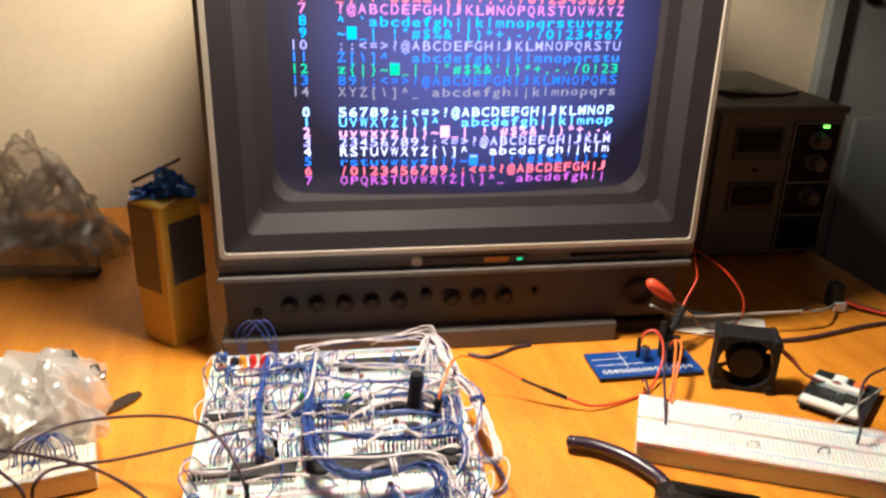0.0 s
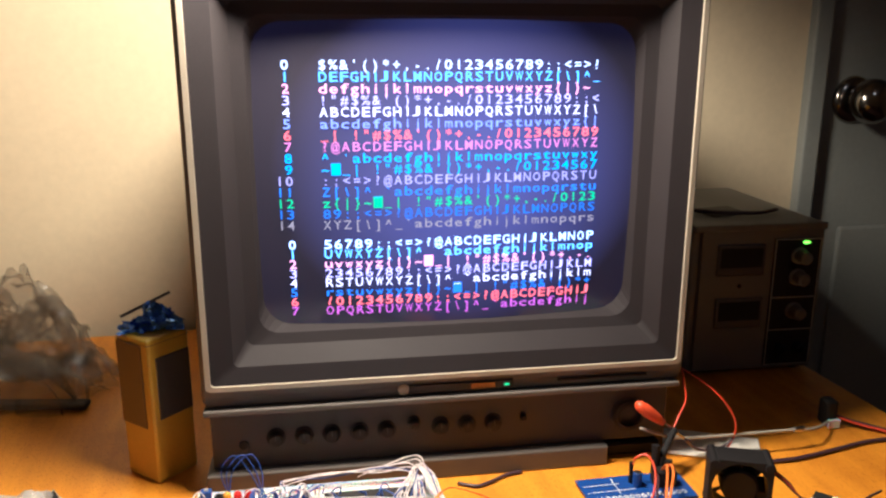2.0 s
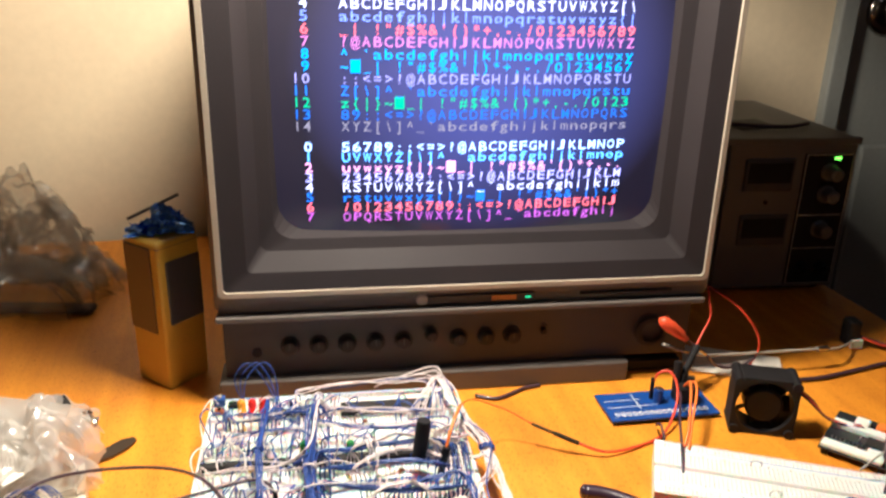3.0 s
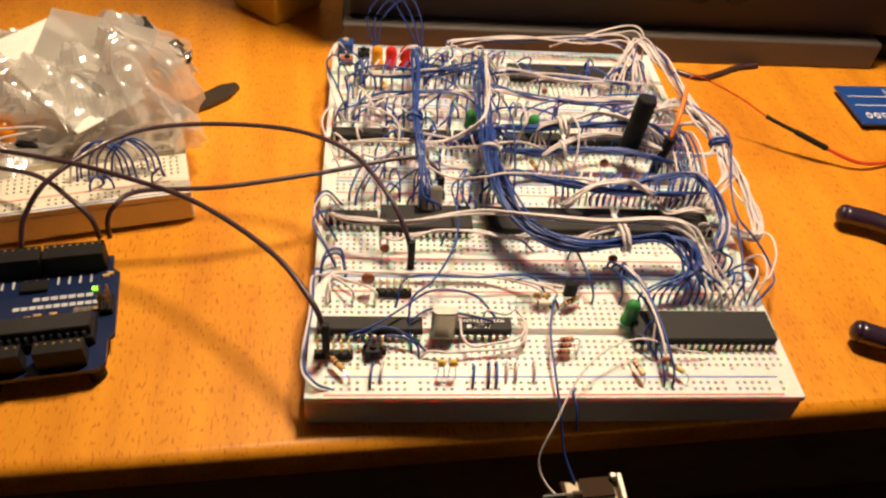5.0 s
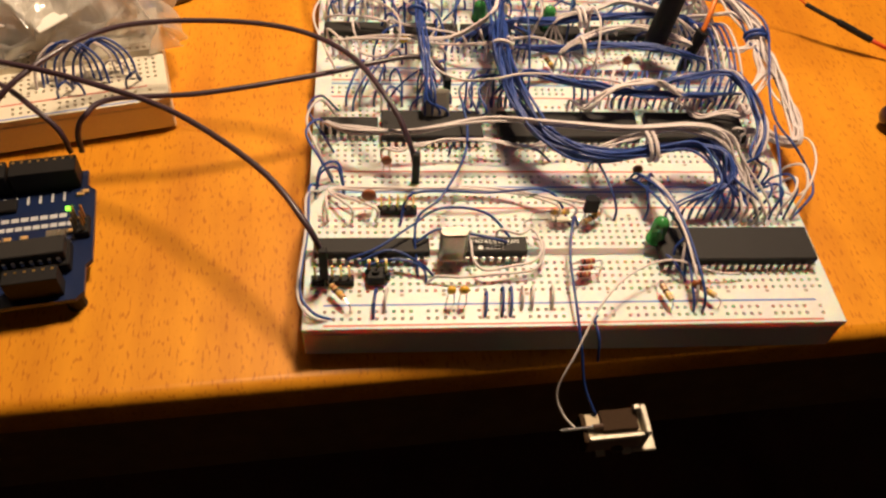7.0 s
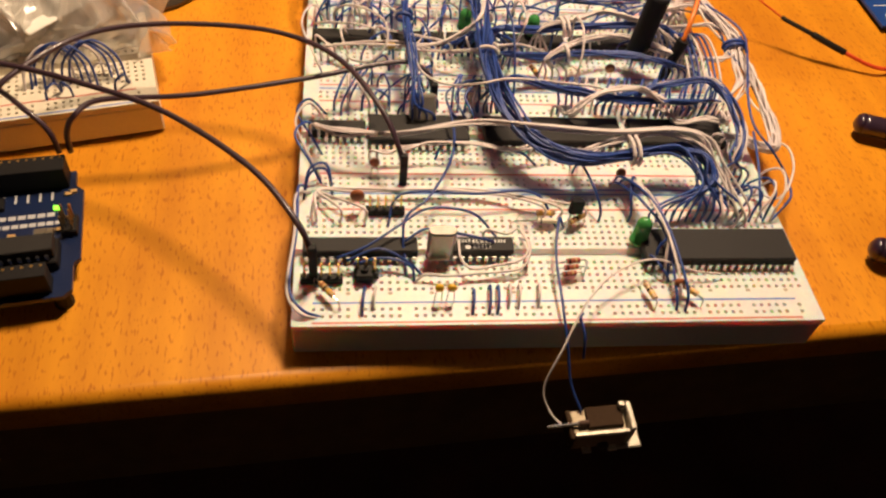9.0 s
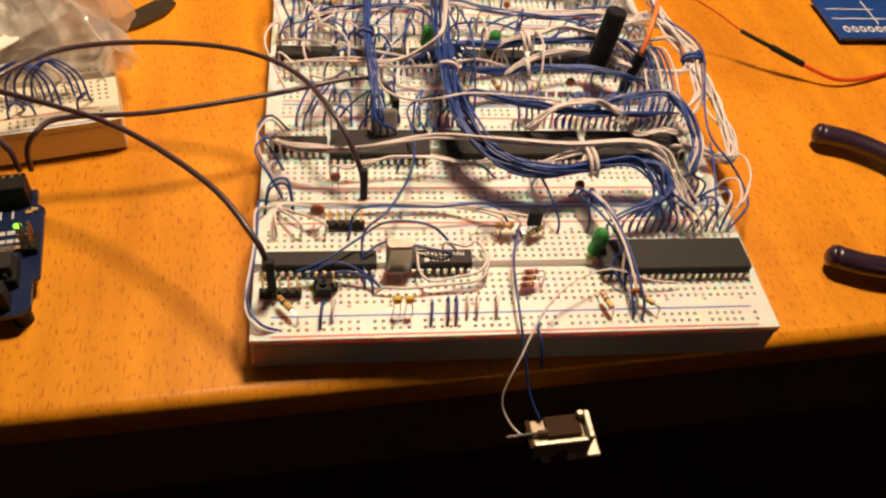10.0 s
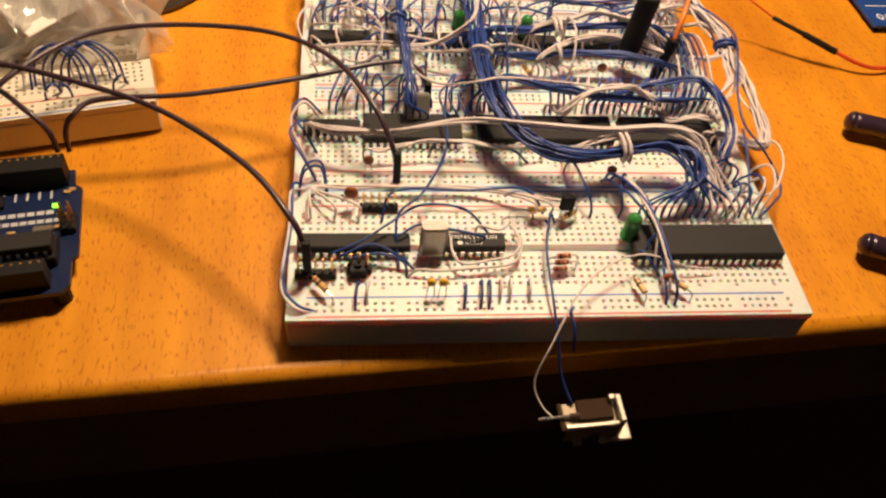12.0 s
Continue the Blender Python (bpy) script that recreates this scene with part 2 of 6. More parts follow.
def part(name, bm, material, parent=None, label="", smooth=False):
    mesh = bpy.data.meshes.new(name)
    bm.normal_update()
    bm.to_mesh(mesh)
    bm.free()
    return link_part(name, mesh, material, parent, label, smooth)


def thing(name, label, category, m=None, group="", kind=""):
    ob = new(name)
    ob.empty_display_size = 0.01
    if m is not None:
        ob.matrix_world = m
    return tagged(ob, label, category, group, kind)


def box(x0, x1, y0, y1, z0, z1, bevel=0.0, seg=1, bm=None):
    bm = bm or bmesh.new()
    r = bmesh.ops.create_cube(bm, size=1.0)
    for v in r["verts"]:
        v.co = ((x0 + x1) / 2 + v.co.x * (x1 - x0), (y0 + y1) / 2 + v.co.y * (y1 - y0), (z0 + z1) / 2 + v.co.z * (z1 - z0))
    if bevel:
        es = list({e for v in r["verts"] for e in v.link_edges})
        bmesh.ops.bevel(bm, geom=es, offset=bevel, segments=seg, affect="EDGES", profile=0.5)
    return bm


def rod(p, q, r, sides=10, r2=None, bm=None):
    bm = bm or bmesh.new()
    p, q = Vector(p), Vector(q)
    d = q - p
    turn = d.to_track_quat("Z", "Y").to_matrix().to_4x4()
    bmesh.ops.create_cone(bm, cap_ends=True, segments=sides, radius1=r, radius2=r if r2 is None else r2, depth=d.length,
                          matrix=Matrix.Translation((p + q) / 2) @ turn)
    return bm


def lathe(profile, sides=20, m=None):
    """profile: (radius, height) pairs, turned about z."""
    bm = bmesh.new()
    rings = [[bm.verts.new((r * math.cos(2 * math.pi * k / sides), r * math.sin(2 * math.pi * k / sides), z)) for k in range(sides)] for r, z in profile]
    for a, b in zip(rings, rings[1:]):
        for k in range(sides):
            bm.faces.new((a[k], a[(k + 1) % sides], b[(k + 1) % sides], b[k]))
    bm.faces.new(rings[0][::-1])
    bm.faces.new(rings[-1])
    if m is not None:
        bmesh.ops.transform(bm, matrix=m, verts=bm.verts)
    return bm


def spline(points, steps=6):
    """A smooth line through a few points."""
    p = [Vector(q) for q in points]
    p = [p[0] * 2 - p[1]] + p + [p[-1] * 2 - p[-2]]
    out = []
    for i in range(1, len(p) - 2):
        for k in range(steps):
            t = k / steps
            a, b, c, d = p[i - 1], p[i], p[i + 1], p[i + 2]
            out.append(0.5 * (2 * b + (c - a) * t + (2 * a - 5 * b + 4 * c - d) * t * t + (3 * b - a - 3 * c + d) * t ** 3))
    return out + [p[-2]]


def tube_mesh(name, line, r, sides=6, taper=None):
    n = len(line)
    verts, faces = [], []
    up = Vector((0.31, 0.17, 0.93))
    for i, c in enumerate(line):
        d = (line[min(i + 1, n - 1)] - line[max(i - 1, 0)]).normalized()
        a = d.cross(up)
        if a.length < 0.05:
            a = d.cross(Vector((1, 0, 0)))
        a.normalize()
        b = d.cross(a)
        rr = r if taper is None else r * (1 + (taper - 1) * i / (n - 1))
        for k in range(sides):
            w = 2 * math.pi * k / sides
            verts.append(c + rr * (math.cos(w) * a + math.sin(w) * b))
    for i in range(n - 1):
        for k in range(sides):
            faces.append((i * sides + k, i * sides + (k + 1) % sides, (i + 1) * sides + (k + 1) % sides, (i + 1) * sides + k))
    faces.append(tuple(range(sides - 1, -1, -1)))
    faces.append(tuple((n - 1) * sides + k for k in range(sides)))
    mesh = bpy.data.meshes.new(name)
    mesh.from_pydata(verts, [], faces)
    return mesh


def wire(name, points, r, material, label="", category="wire", group="", parent=None, steps=6, sides=6):
    ob = link_part(name, tube_mesh(name, spline(points, steps), r, sides), material, parent, smooth=True)
    if parent is None:
        tagged(ob, label, category, group)
    elif label:
        ob["label"] = label
    return ob


# ---- the room ----
TABLE_TURN = 4.35          # the table's front edge against the x axis
FLOOR_Z = -0.74
BACK = 0.62


def slab(name, label, category, x0, x1, y0, y1, z0, z1, material, m=None, bevel=0.0):
    ob = part(name, box(x0, x1, y0, y1, z0, z1, bevel, 2), material)
    if m is not None:
        ob.matrix_world = m
    return tagged(ob, label, category, kind="structure")


slab("floor", "dark carpeted floor under the table", "floor", -2.2, 2.4, -2.6, 1.2, FLOOR_Z - 0.1, FLOOR_Z, FLOORM)
slab("ceiling", "plain white painted ceiling", "ceiling", -2.2, 2.4, -2.6, 1.2, 1.66, 1.76, CEIL)
ROOM = pose(0, 0, 0, 0, 0, TABLE_TURN)
slab("wall_north", "cream painted wall behind the table", "wall", -2.1, 0.767, BACK, BACK + 0.1, FLOOR_Z, 1.66, WALL, ROOM)
slab("wall_north_top", "cream painted wall above the door", "wall", 0.767, 1.61, BACK, BACK + 0.1, 1.29, 1.66, WALL, ROOM)
slab("wall_north_end", "cream painted wall beside the door", "wall", 1.61, 2.3, BACK, BACK + 0.1, FLOOR_Z, 1.66, WALL, ROOM)
slab("wall_west", "cream painted side wall", "wall", -2.2, -2.1, -2.6, 0.9, FLOOR_Z, 1.66, WALL)
slab("wall_east", "cream painted side wall", "wall", 2.3, 2.4, -2.6, 1.2, FLOOR_Z, 1.66, WALL)
slab("wall_south", "cream painted wall behind the viewer", "wall", -2.1, 2.3, -2.6, -2.5, FLOOR_Z, 1.66, WALL)


def build_door():
    """A grey panelled door, closed, with its casing and a round knob."""
    d = thing("door_1", "closed grey painted panel door with a round metal knob", "door", ROOM @ pose(0.795, BACK, FLOOR_Z), kind="structure")
    bm = box(0.0, 0.80, 0.012, 0.05, 0.005, 2.02, 0.002)
    part("leaf", bm, DOOR, d)
    for x0, x1, z0, z1 in ((0.06, 0.355, 0.2, 0.81), (0.445, 0.74, 0.2, 0.81), (0.085, 0.355, 1.2, 1.85), (0.445, 0.715, 1.2, 1.85)):
        b = box(x0, x1, 0.007, 0.0135, z0, z1, 0.004, 2)
        part("raised_panel", b, DOOR, d)
    m = pose(0.060, 0.012, 0.985, 90)
    knob = part("knob", lathe([(0.012, 0.0), (0.012, 0.012), (0.017, 0.016), (0.0255, 0.023), (0.0295, 0.033), (0.0290, 0.041), (0.0255, 0.049), (0.017, 0.0555), (0.004, 0.058)], 32, m), CHROME, d, "round worn chrome knob", True)
    part("rose", lathe([(0.032, 0.0), (0.031, 0.004), (0.026, 0.008), (0.012, 0.01)], 28, m), CHROME, knob, smooth=True)
    part("latch_plate", box(-0.0015, 0.010, 0.006, 0.0125, 0.94, 1.03, 0.001), STEEL, d, "small steel latch plate")
    f = thing("trim", "grey painted wooden door casing", "door frame", ROOM @ pose(0.795, BACK, FLOOR_Z), kind="structure")
    part("casing", box(-0.028, -0.003, -0.014, 0.03, 0, 2.05, 0.003, 2), DOOR, f)
    part("casing", box(0.803, 0.85, -0.014, 0.03, 0, 2.05, 0.003, 2), DOOR, f)
    part("casing", box(-0.028, 0.85, -0.0135, 0.03, 2.051, 2.10, 0.003, 2), DOOR, f)


build_door()


def build_table():
    t = thing("table", "orange beech veneer table with a rounded front edge, cluttered with electronics", "table", ROOM @ pose(0, -0.0045, 0))
    # the front edge is rounded over and cut back underneath
    section = [(0.605, 0.0), (-0.0015, 0.0)]
    section += [(-0.0015 - 0.0045 * math.sin(radians(a)), -0.0045 + 0.0045 * math.cos(radians(a))) for a in range(9, 91, 9)]
    section += [(-0.0055, -0.0130), (-0.0042, -0.0155), (-0.0010, -0.0172), (0.004, -0.0180), (0.605, -0.0180)]
    bm = bmesh.new()
    ends = [[bm.verts.new((x, y, z)) for y, z in section] for x in (-0.75, 0.60)]
    for k in range(len(section)):
        j = (k + 1) % len(section)
        bm.faces.new((ends[0][k], ends[0][j], ends[1][j], ends[1][k]))
    bm.faces.new(ends[0][::-1])
    bm.faces.new(ends[1])
    bmesh.ops.recalc_face_normals(bm, faces=bm.faces)
    for f in bm.faces:
        f.smooth = max(v.co.y for v in f.verts) < 0.01
    part("tabletop", bm, WOOD, t)
    # the apron's colour carries the shade under the front edge
    part("apron", box(-0.70, 0.55, 0.010, 0.030, -0.085, -0.0183, 0.001), SHADEWOOD, t, "apron with shade put into its dark colour")
    for x in (-0.72, 0.53):
        for y in (0.035, 0.54):
            part("leg", box(x, x + 0.04, y, y + 0.04, FLOOR_Z, -0.0183, 0.003), WOOD, t)


build_table()


# ---- the monitor ----
MON_Y = 0.238
MX0, MX1, MZ1 = 0.0035, 0.3615, 0.376
TUBE_MID = Vector((0.1835, 0.2215))


def tube_depth(x, z):
    return 0.017 + 0.34 * ((x - TUBE_MID.x) ** 2 + (z - TUBE_MID.y) ** 2)


def frame_loop(bm, x0, x1, z0, z1, y, r=0.0, n=6):
    vs = []
    for cx, cz, a0 in ((x1 - r, z1 - r, 0), (x0 + r, z1 - r, 90), (x0 + r, z0 + r, 180), (x1 - r, z0 + r, 270)):
        for k in range(n):
            a = radians(a0 + 90 * k / (n - 1))
            vs.append(bm.verts.new((cx + r * math.cos(a), y, cz + r * math.sin(a))))
    return vs


def loft(loops, n=6, close=False):
    bm = bmesh.new()
    made = [frame_loop(bm, *l, n=n) for l in loops]
    for a, b in zip(made, made[1:]):
        for k in range(len(a)):
            bm.faces.new((a[k], a[(k + 1) % len(a)], b[(k + 1) % len(b)], b[k]))
    if close:
        bm.faces.new(made[-1])
    return bm


def glyphs(chars):
    """Flat outlines of characters from the built-in font: name -> (points, faces) in units of the line height."""
    found = {}
    deps = bpy.context.evaluated_depsgraph_get()
    for c in sorted(set(chars)):
        cu = bpy.data.curves.new("glyph", "FONT")
        cu.body, cu.size, cu.align_x, cu.resolution_u, cu.offset = c, 1.0, "CENTER", 2, 0.006
        ob = new("glyph", cu)
        deps.update()
        me = ob.evaluated_get(deps).to_mesh()
        found[c] = ([v.co.copy() for v in me.vertices], [tuple(f.vertices) for f in me.polygons])
        ob.evaluated_get(deps).to_mesh_clear()
        bpy.data.objects.remove(ob)
        bpy.data.curves.remove(cu)
    return found


ASCII = "".join(chr(c) for c in range(32, 127)) + "\u25a0"      # the last one stands for a full block
GL = glyphs(ASCII[:-1])


def text_mesh(name, lines, place, stretch=(1.0, 1.0), mono=False):
    """lines: (text, x, z, pitch, height); place(x, z) gives the point in the thing's space."""
    verts, faces = [], []
    for s, x, z, pitch, height in lines:
        for k, c in enumerate(s):
            cx = x + k * pitch
            if c == "\u25a0":
                pts, fs = [Vector(q) for q in ((-0.45, -0.1, 0), (0.45, -0.1, 0), (0.45, 0.9, 0), (-0.45, 0.9, 0))], [(0, 1, 2, 3)]
                sx, sz = pitch, height * 0.75
            elif c == " ":
                continue
            else:
                pts, fs = GL[c]
                sx, sz = height * stretch[0], height * stretch[1]
                w = max(v.x for v in pts) - min(v.x for v in pts)
                if mono and c == "J":
                    low, high = min(v.y for v in pts), max(v.y for v in pts)
                    pts = [Vector((v.x, (v.y - low) / (high - low) * 0.73, 0)) for v in pts]
                if mono and c.isalnum() and c not in "Iijl1":
                    sx = pitch * 0.74 / w
                elif w * sx > pitch * 0.88:
                    sx = pitch * 0.88 / w
            base = len(verts)
            verts += [place(cx + v.x * sx, z + v.y * sz) for v in pts]
            faces += [tuple(base + i for i in f) for f in fs]
    mesh = bpy.data.meshes.new(name)
    mesh.from_pydata(verts, [], faces)
    return mesh


def build_monitor():
    m = thing("monitor", "old taupe cathode-ray monitor showing rows of coloured characters", "monitor", pose(0, MON_Y, 0))
    # housing: open-fronted shell that narrows to the rear
    part("housing", loft([(MX0 + 0.0050, MX1 - 0.0050, 0.085, MZ1 - 0.006, 0.012, 0.004), (MX0 + 0.0035, MX1 - 0.0035, 0.0815, MZ1 - 0.003, 0.0, 0.004),
                          (MX0, MX1, 0.0675, MZ1, 0.004, 0.006), (MX0, MX1, 0.0675, MZ1, 0.022, 0.006), (MX0 + 0.010, MX1 - 0.010, 0.0675, MZ1 - 0.016, 0.034, 0.008),
                          (MX0 + 0.0265, MX1 - 0.0265, 0.0675, 0.340, 0.075, 0.012), (MX0 + 0.0265, MX1 - 0.0265, 0.07, 0.340, 0.28, 0.014),
                          (MX0 + 0.06, MX1 - 0.06, 0.075, 0.300, 0.335, 0.02)], close=True), CASE, m)
    part("rim", loft([(MX0 + 0.0075, MX1 - 0.0075, 0.0845, MZ1 - 0.0095, 0.001, 0.003), (MX0 + 0.0075, MX1 - 0.0075, 0.0845, MZ1 - 0.0095, -0.003, 0.003), (MX0 + 0.004, MX1 - 0.004, 0.081, MZ1 - 0.006, -0.003, 0.004),
                      (MX0 + 0.004, MX1 - 0.004, 0.081, MZ1 - 0.006, 0.001, 0.004)]), CASE2, m, "pale worn rim round the bezel")
    x0, x1, z0, z1 = MX0 + 0.0077, MX1 - 0.0077, 0.0847, MZ1 - 0.0097
    part("bezel", loft([(x0, x1, z0, z1, -0.001, 0.003), (0.027, 0.340, 0.097, 0.352, 0.002, 0.004), (0.027, 0.340, 0.097, 0.352, 0.006, 0.004)]), BEZEL, m)
    part("bezel_step", loft([(0.027, 0.340, 0.097, 0.352, 0.002, 0.004), (0.036, 0.331, 0.108, 0.343, 0.014, 0.006)]), BEZEL2, m)
    part("bezel_inner", loft([(0.036, 0.331, 0.108, 0.343, 0.014, 0.006), (0.045, 0.322, 0.1155, 0.335, 0.017, 0.014)]), BEZEL, m)
    part("tube_surround", loft([(0.045, 0.322, 0.1155, 0.335, 0.017, 0.014), (0.049, 0.318, 0.120, 0.330, 0.027, 0.02), (0.049, 0.318, 0.120, 0.330, 0.04, 0.02)]), BEZEL, m, smooth=False)
    # bulging tube face
    bm = bmesh.new()
    n = 28
    grid = [[None] * (n + 1) for _ in range(n + 1)]
    for i in range(n + 1):
        for j in range(n + 1):
            x, z = 0.046 + 0.275 * i / n, 0.117 + 0.216 * j / n
            grid[i][j] = bm.verts.new((x, tube_depth(x, z), z))
    for i in range(n):
        for j in range(n):
            bm.faces.new((grid[i][j], grid[i + 1][j], grid[i + 1][j + 1], grid[i][j + 1]))
    tube = part("screen", bm, TUBE, m, "dark curved glass screen", True)

    def line(first, count=28):
        order = ASCII[1:-1] + "\u25a0_| "
        k = order.rindex(first) if first == "_" else order.index(first)
        return "".join(order[(k + i) % len(order)] for i in range(count))

    def place(x, z):
        return Vector((x, tube_depth(x, z) - 0.0006, z))
    pitch = 0.00715
    white, cyan, pink, lilac, peri, red, rose, sky, azure, teal, dim = ((0.55, 0.66, 1.0), (0.12, 0.42, 1.0), (1.0, 0.38, 0.66), (0.50, 0.45, 1.0), (0.22, 0.30, 0.95),
                                                                     (1.0, 0.14, 0.16), (0.75, 0.22, 0.55), (0.03, 0.38, 1.0), (0.04, 0.22, 0.95), (0.04, 0.58, 0.25), (0.30, 0.26, 0.30))
    top = (("$", white, 1.15), ("D", cyan, 1.2), ("d", pink, 1.0), ("!", lilac, 0.8), ("A", (0.72, 0.70, 1.0), 0.95), ("a", peri, 0.8), ("_", red, 0.95), ("?", rose, 0.65), ("^", sky, 0.85), ("~", sky, 0.8),
           (":", lilac, 0.5), ("Z", azure, 0.7), ("z", teal, 0.6), ("8", azure, 0.45), ("X", dim, 0.55))
    low = (("5", (0.45, 0.62, 1.0), 1.3), ("U", (0.15, 0.45, 1.0), 1.3), ("u", pink, 0.95), ("2", lilac, 0.85), ("R", (0.7, 0.68, 0.95), 0.95), ("r", azure, 0.6), ("/", red, 0.95), ("O", (0.6, 0.12, 0.6), 0.6))
    for block, z_first, step in ((top, 0.2995, 0.00785), (low, 0.1755, 0.00710)):
        for k, (first, colour, power) in enumerate(block):
            z = z_first - k * step
            mt = glow("glowing_text", colour, power * 2.2)
            body = line(first, 27 if first == "d" else 28)
            label = str(k)
            link_part("text_line", text_mesh("text_line", [(body, 0.0955, z, pitch, 0.0110)], place, (0.84, 0.84), True), mt, tube)
            link_part("row_number", text_mesh("row_number", [(label, 0.0705 - 0.0065 * (len(label) - 1), z, 0.0065, 0.0110)], place, (0.84, 0.84), True), mt, tube)
    # lower front
    part("lower_band", box(MX0 + 0.002, MX1 - 0.002, 0.002, 0.03, 0.0672, 0.0808, 0.001), CASE, m)
    part("badge_strip", box(0.150, 0.228, 0.0, 0.003, 0.0695, 0.0755, 0.0005), PANEL, m)
    part("badge_disc", lathe([(0.0042, 0), (0.0042, 0.0015), (0.003, 0.002)], 20, pose(0.146, 0.002, 0.0725, 90)), CASE2, m)
    part("badge_patch", box(0.196, 0.214, -0.0005, 0.001, 0.0705, 0.0745), mat("amber_badge", (0.42, 0.17, 0.03), 0.4), m, "amber badge")
    part("power_light", box(0.2208, 0.2248, -0.001, 0.001, 0.0717, 0.0730, 0.0003), GREEN_ON2, m, "small lit green power light")
    part("slot_strip", box(0.262, 0.332, 0.0, 0.0025, 0.0722, 0.0735), BEZEL2, m)
    part("lip", box(MX0 + 0.001, MX1 - 0.004, -0.004, 0.02, 0.0625, 0.0668, 0.001, 2), CASE, m)
    part("control_panel", box(MX0 + 0.004, MX1 - 0.008, 0.008, 0.03, 0.0160, 0.0622, 0.0005), PANEL, m, "recessed grey-brown control panel")
    part("bottom_lip", box(MX0, 0.304, -0.002, 0.03, 0.0, 0.0157, 0.0012, 2), CASE, m)
    part("underside", box(0.02, 0.34, 0.03, 0.30, 0.0, 0.0668, 0.003), PANEL, m)
    part("foot", box(0.306, 0.352, 0.010, 0.03, 0.0, 0.0110, 0.002), BLACK, m)
    for k in range(9):
        x = 0.053 + 0.0202 * k
        r = 0.0042 if k == 5 else 0.0056
        knob = part("knob", lathe([(r * 1.25, 0.0), (r * 1.25, 0.001), (r, 0.0015), (r * 0.92, 0.0060), (r * 0.7, 0.0068)], 18, pose(x, 0.008, 0.0385 + (0.004 if k == 5 else 0), 90)), KNOBM, m)
        part("pointer", box(x - 0.0004, x + 0.0004, 0.0008, 0.0018, 0.0385, 0.0385 + r * 0.8), PANEL, knob)
    part("socket", lathe([(0.0035, 0), (0.0035, 0.001), (0.002, 0.0012)], 14, pose(0.030, 0.008, 0.034, 90)), BLACK, m)
    jack = part("large_socket", lathe([(0.0125, 0), (0.0125, 0.004), (0.0105, 0.0052), (0.0085, 0.0052), (0.0085, 0.001)], 24, pose(0.322, 0.008, 0.037, 90)), KNOBM, m)
    part("ring", lathe([(0.0135, 0), (0.0135, 0.0012), (0.0127, 0.0014)], 24, pose(0.322, 0.008, 0.037, 90)), PANEL, jack)
    part("small_switch", box(0.236, 0.240, 0.0035, 0.0085, 0.0395, 0.0435, 0.0004), BLACK, m)


build_monitor()


# ---- breadboards ----
P = 0.00254
BW, BD, BH = 0.1651, 0.0546, 0.014
MARGIN = (BW - 62 * P) / 2
TERMINALS = [BD / 2 + s * (0.00381 + P * k) for s in (-1, 1) for k in range(5)]
RAILS_F, RAILS_B = (0.0034, 0.0034 + P), (BD - 0.0034 - P, BD - 0.0034)


def plate_mesh(name, width, depth, height, cols, rails=True):
    """The moulded top of a breadboard: every hole is a square well, the middle a groove."""
    verts, faces, idx = [], [], []

    def quad(a, b, c, d, k=0):
        n = len(verts)
        verts.extend((a, b, c, d))
        faces.append((n, n + 1, n + 2, n + 3))
        idx.append(k)

    def flat(x0, x1, y0, y1, z=height):
        if x1 > x0 and y1 > y0:
            quad((x0, y0, z), (x1, y0, z), (x1, y1, z), (x0, y1, z))
    margin = (width - (cols - 1) * P) / 2
    rows = sorted(([*RAILS_F] + [*RAILS_B] if rails else []) + TERMINALS)
    y = 0.0
    mid = depth / 2
    for ry in rows:
        rail = rails and (ry < 0.008 or ry > depth - 0.008)
        y0, y1 = ry - P / 2, ry + P / 2
        if y < mid < y0:
            flat(0, width, y, mid - 0.0019)
            for a, b, za, zb in ((mid - 0.0019, mid - 0.0013, height, height - 0.0028), (mid - 0.0013, mid + 0.0013, height - 0.0028, height - 0.0028), (mid + 0.0013, mid + 0.0019, height - 0.0028, height)):
                quad((0, a, za), (width, a, za), (width, b, zb), (0, b, zb))
            flat(0, width, mid + 0.0019, y0)
        else:
            flat(0, width, y, y0)
        flat(0, margin - P / 2, y0, y1)
        flat(margin + (cols - 0.5) * P, width, y0, y1)
        for c in range(cols):
            cx = margin + c * P
            x0, x1 = cx - P / 2, cx + P / 2
            if rail and (c % 6 == 0 or c == cols - 1):
                flat(x0, x1, y0, y1)
                continue
            h, g, deep = 0.00054, 0.00042, height - 0.0016
            o = [(x0, y0), (x1, y0), (x1, y1), (x0, y1)]
            i = [(cx - h, ry - h), (cx + h, ry - h), (cx + h, ry + h), (cx - h, ry + h)]
            j = [(cx - g, ry - g), (cx + g, ry - g), (cx + g, ry + g), (cx - g, ry + g)]
            for k in range(4):
                n = (k + 1) % 4
                quad((*o[k], height), (*o[n], height), (*i[n], height), (*i[k], height))
                quad((*i[k], height), (*i[n], height), (*j[n], deep), (*j[k], deep))
            quad(*[(*q, deep) for q in j], 1)
        y = y1
    flat(0, width, y, depth)
    low = height - 0.0025
    for a, b in (((0, 0), (width, 0)), ((width, 0), (width, depth)), ((width, depth), (0, depth)), ((0, depth), (0, 0))):
        quad((*a, low), (*b, low), (*b, height), (*a, height))
    mesh = bpy.data.meshes.new(name)
    mesh.from_pydata(verts, [], faces)
    mesh.polygons.foreach_set("material_index", idx)
    return mesh


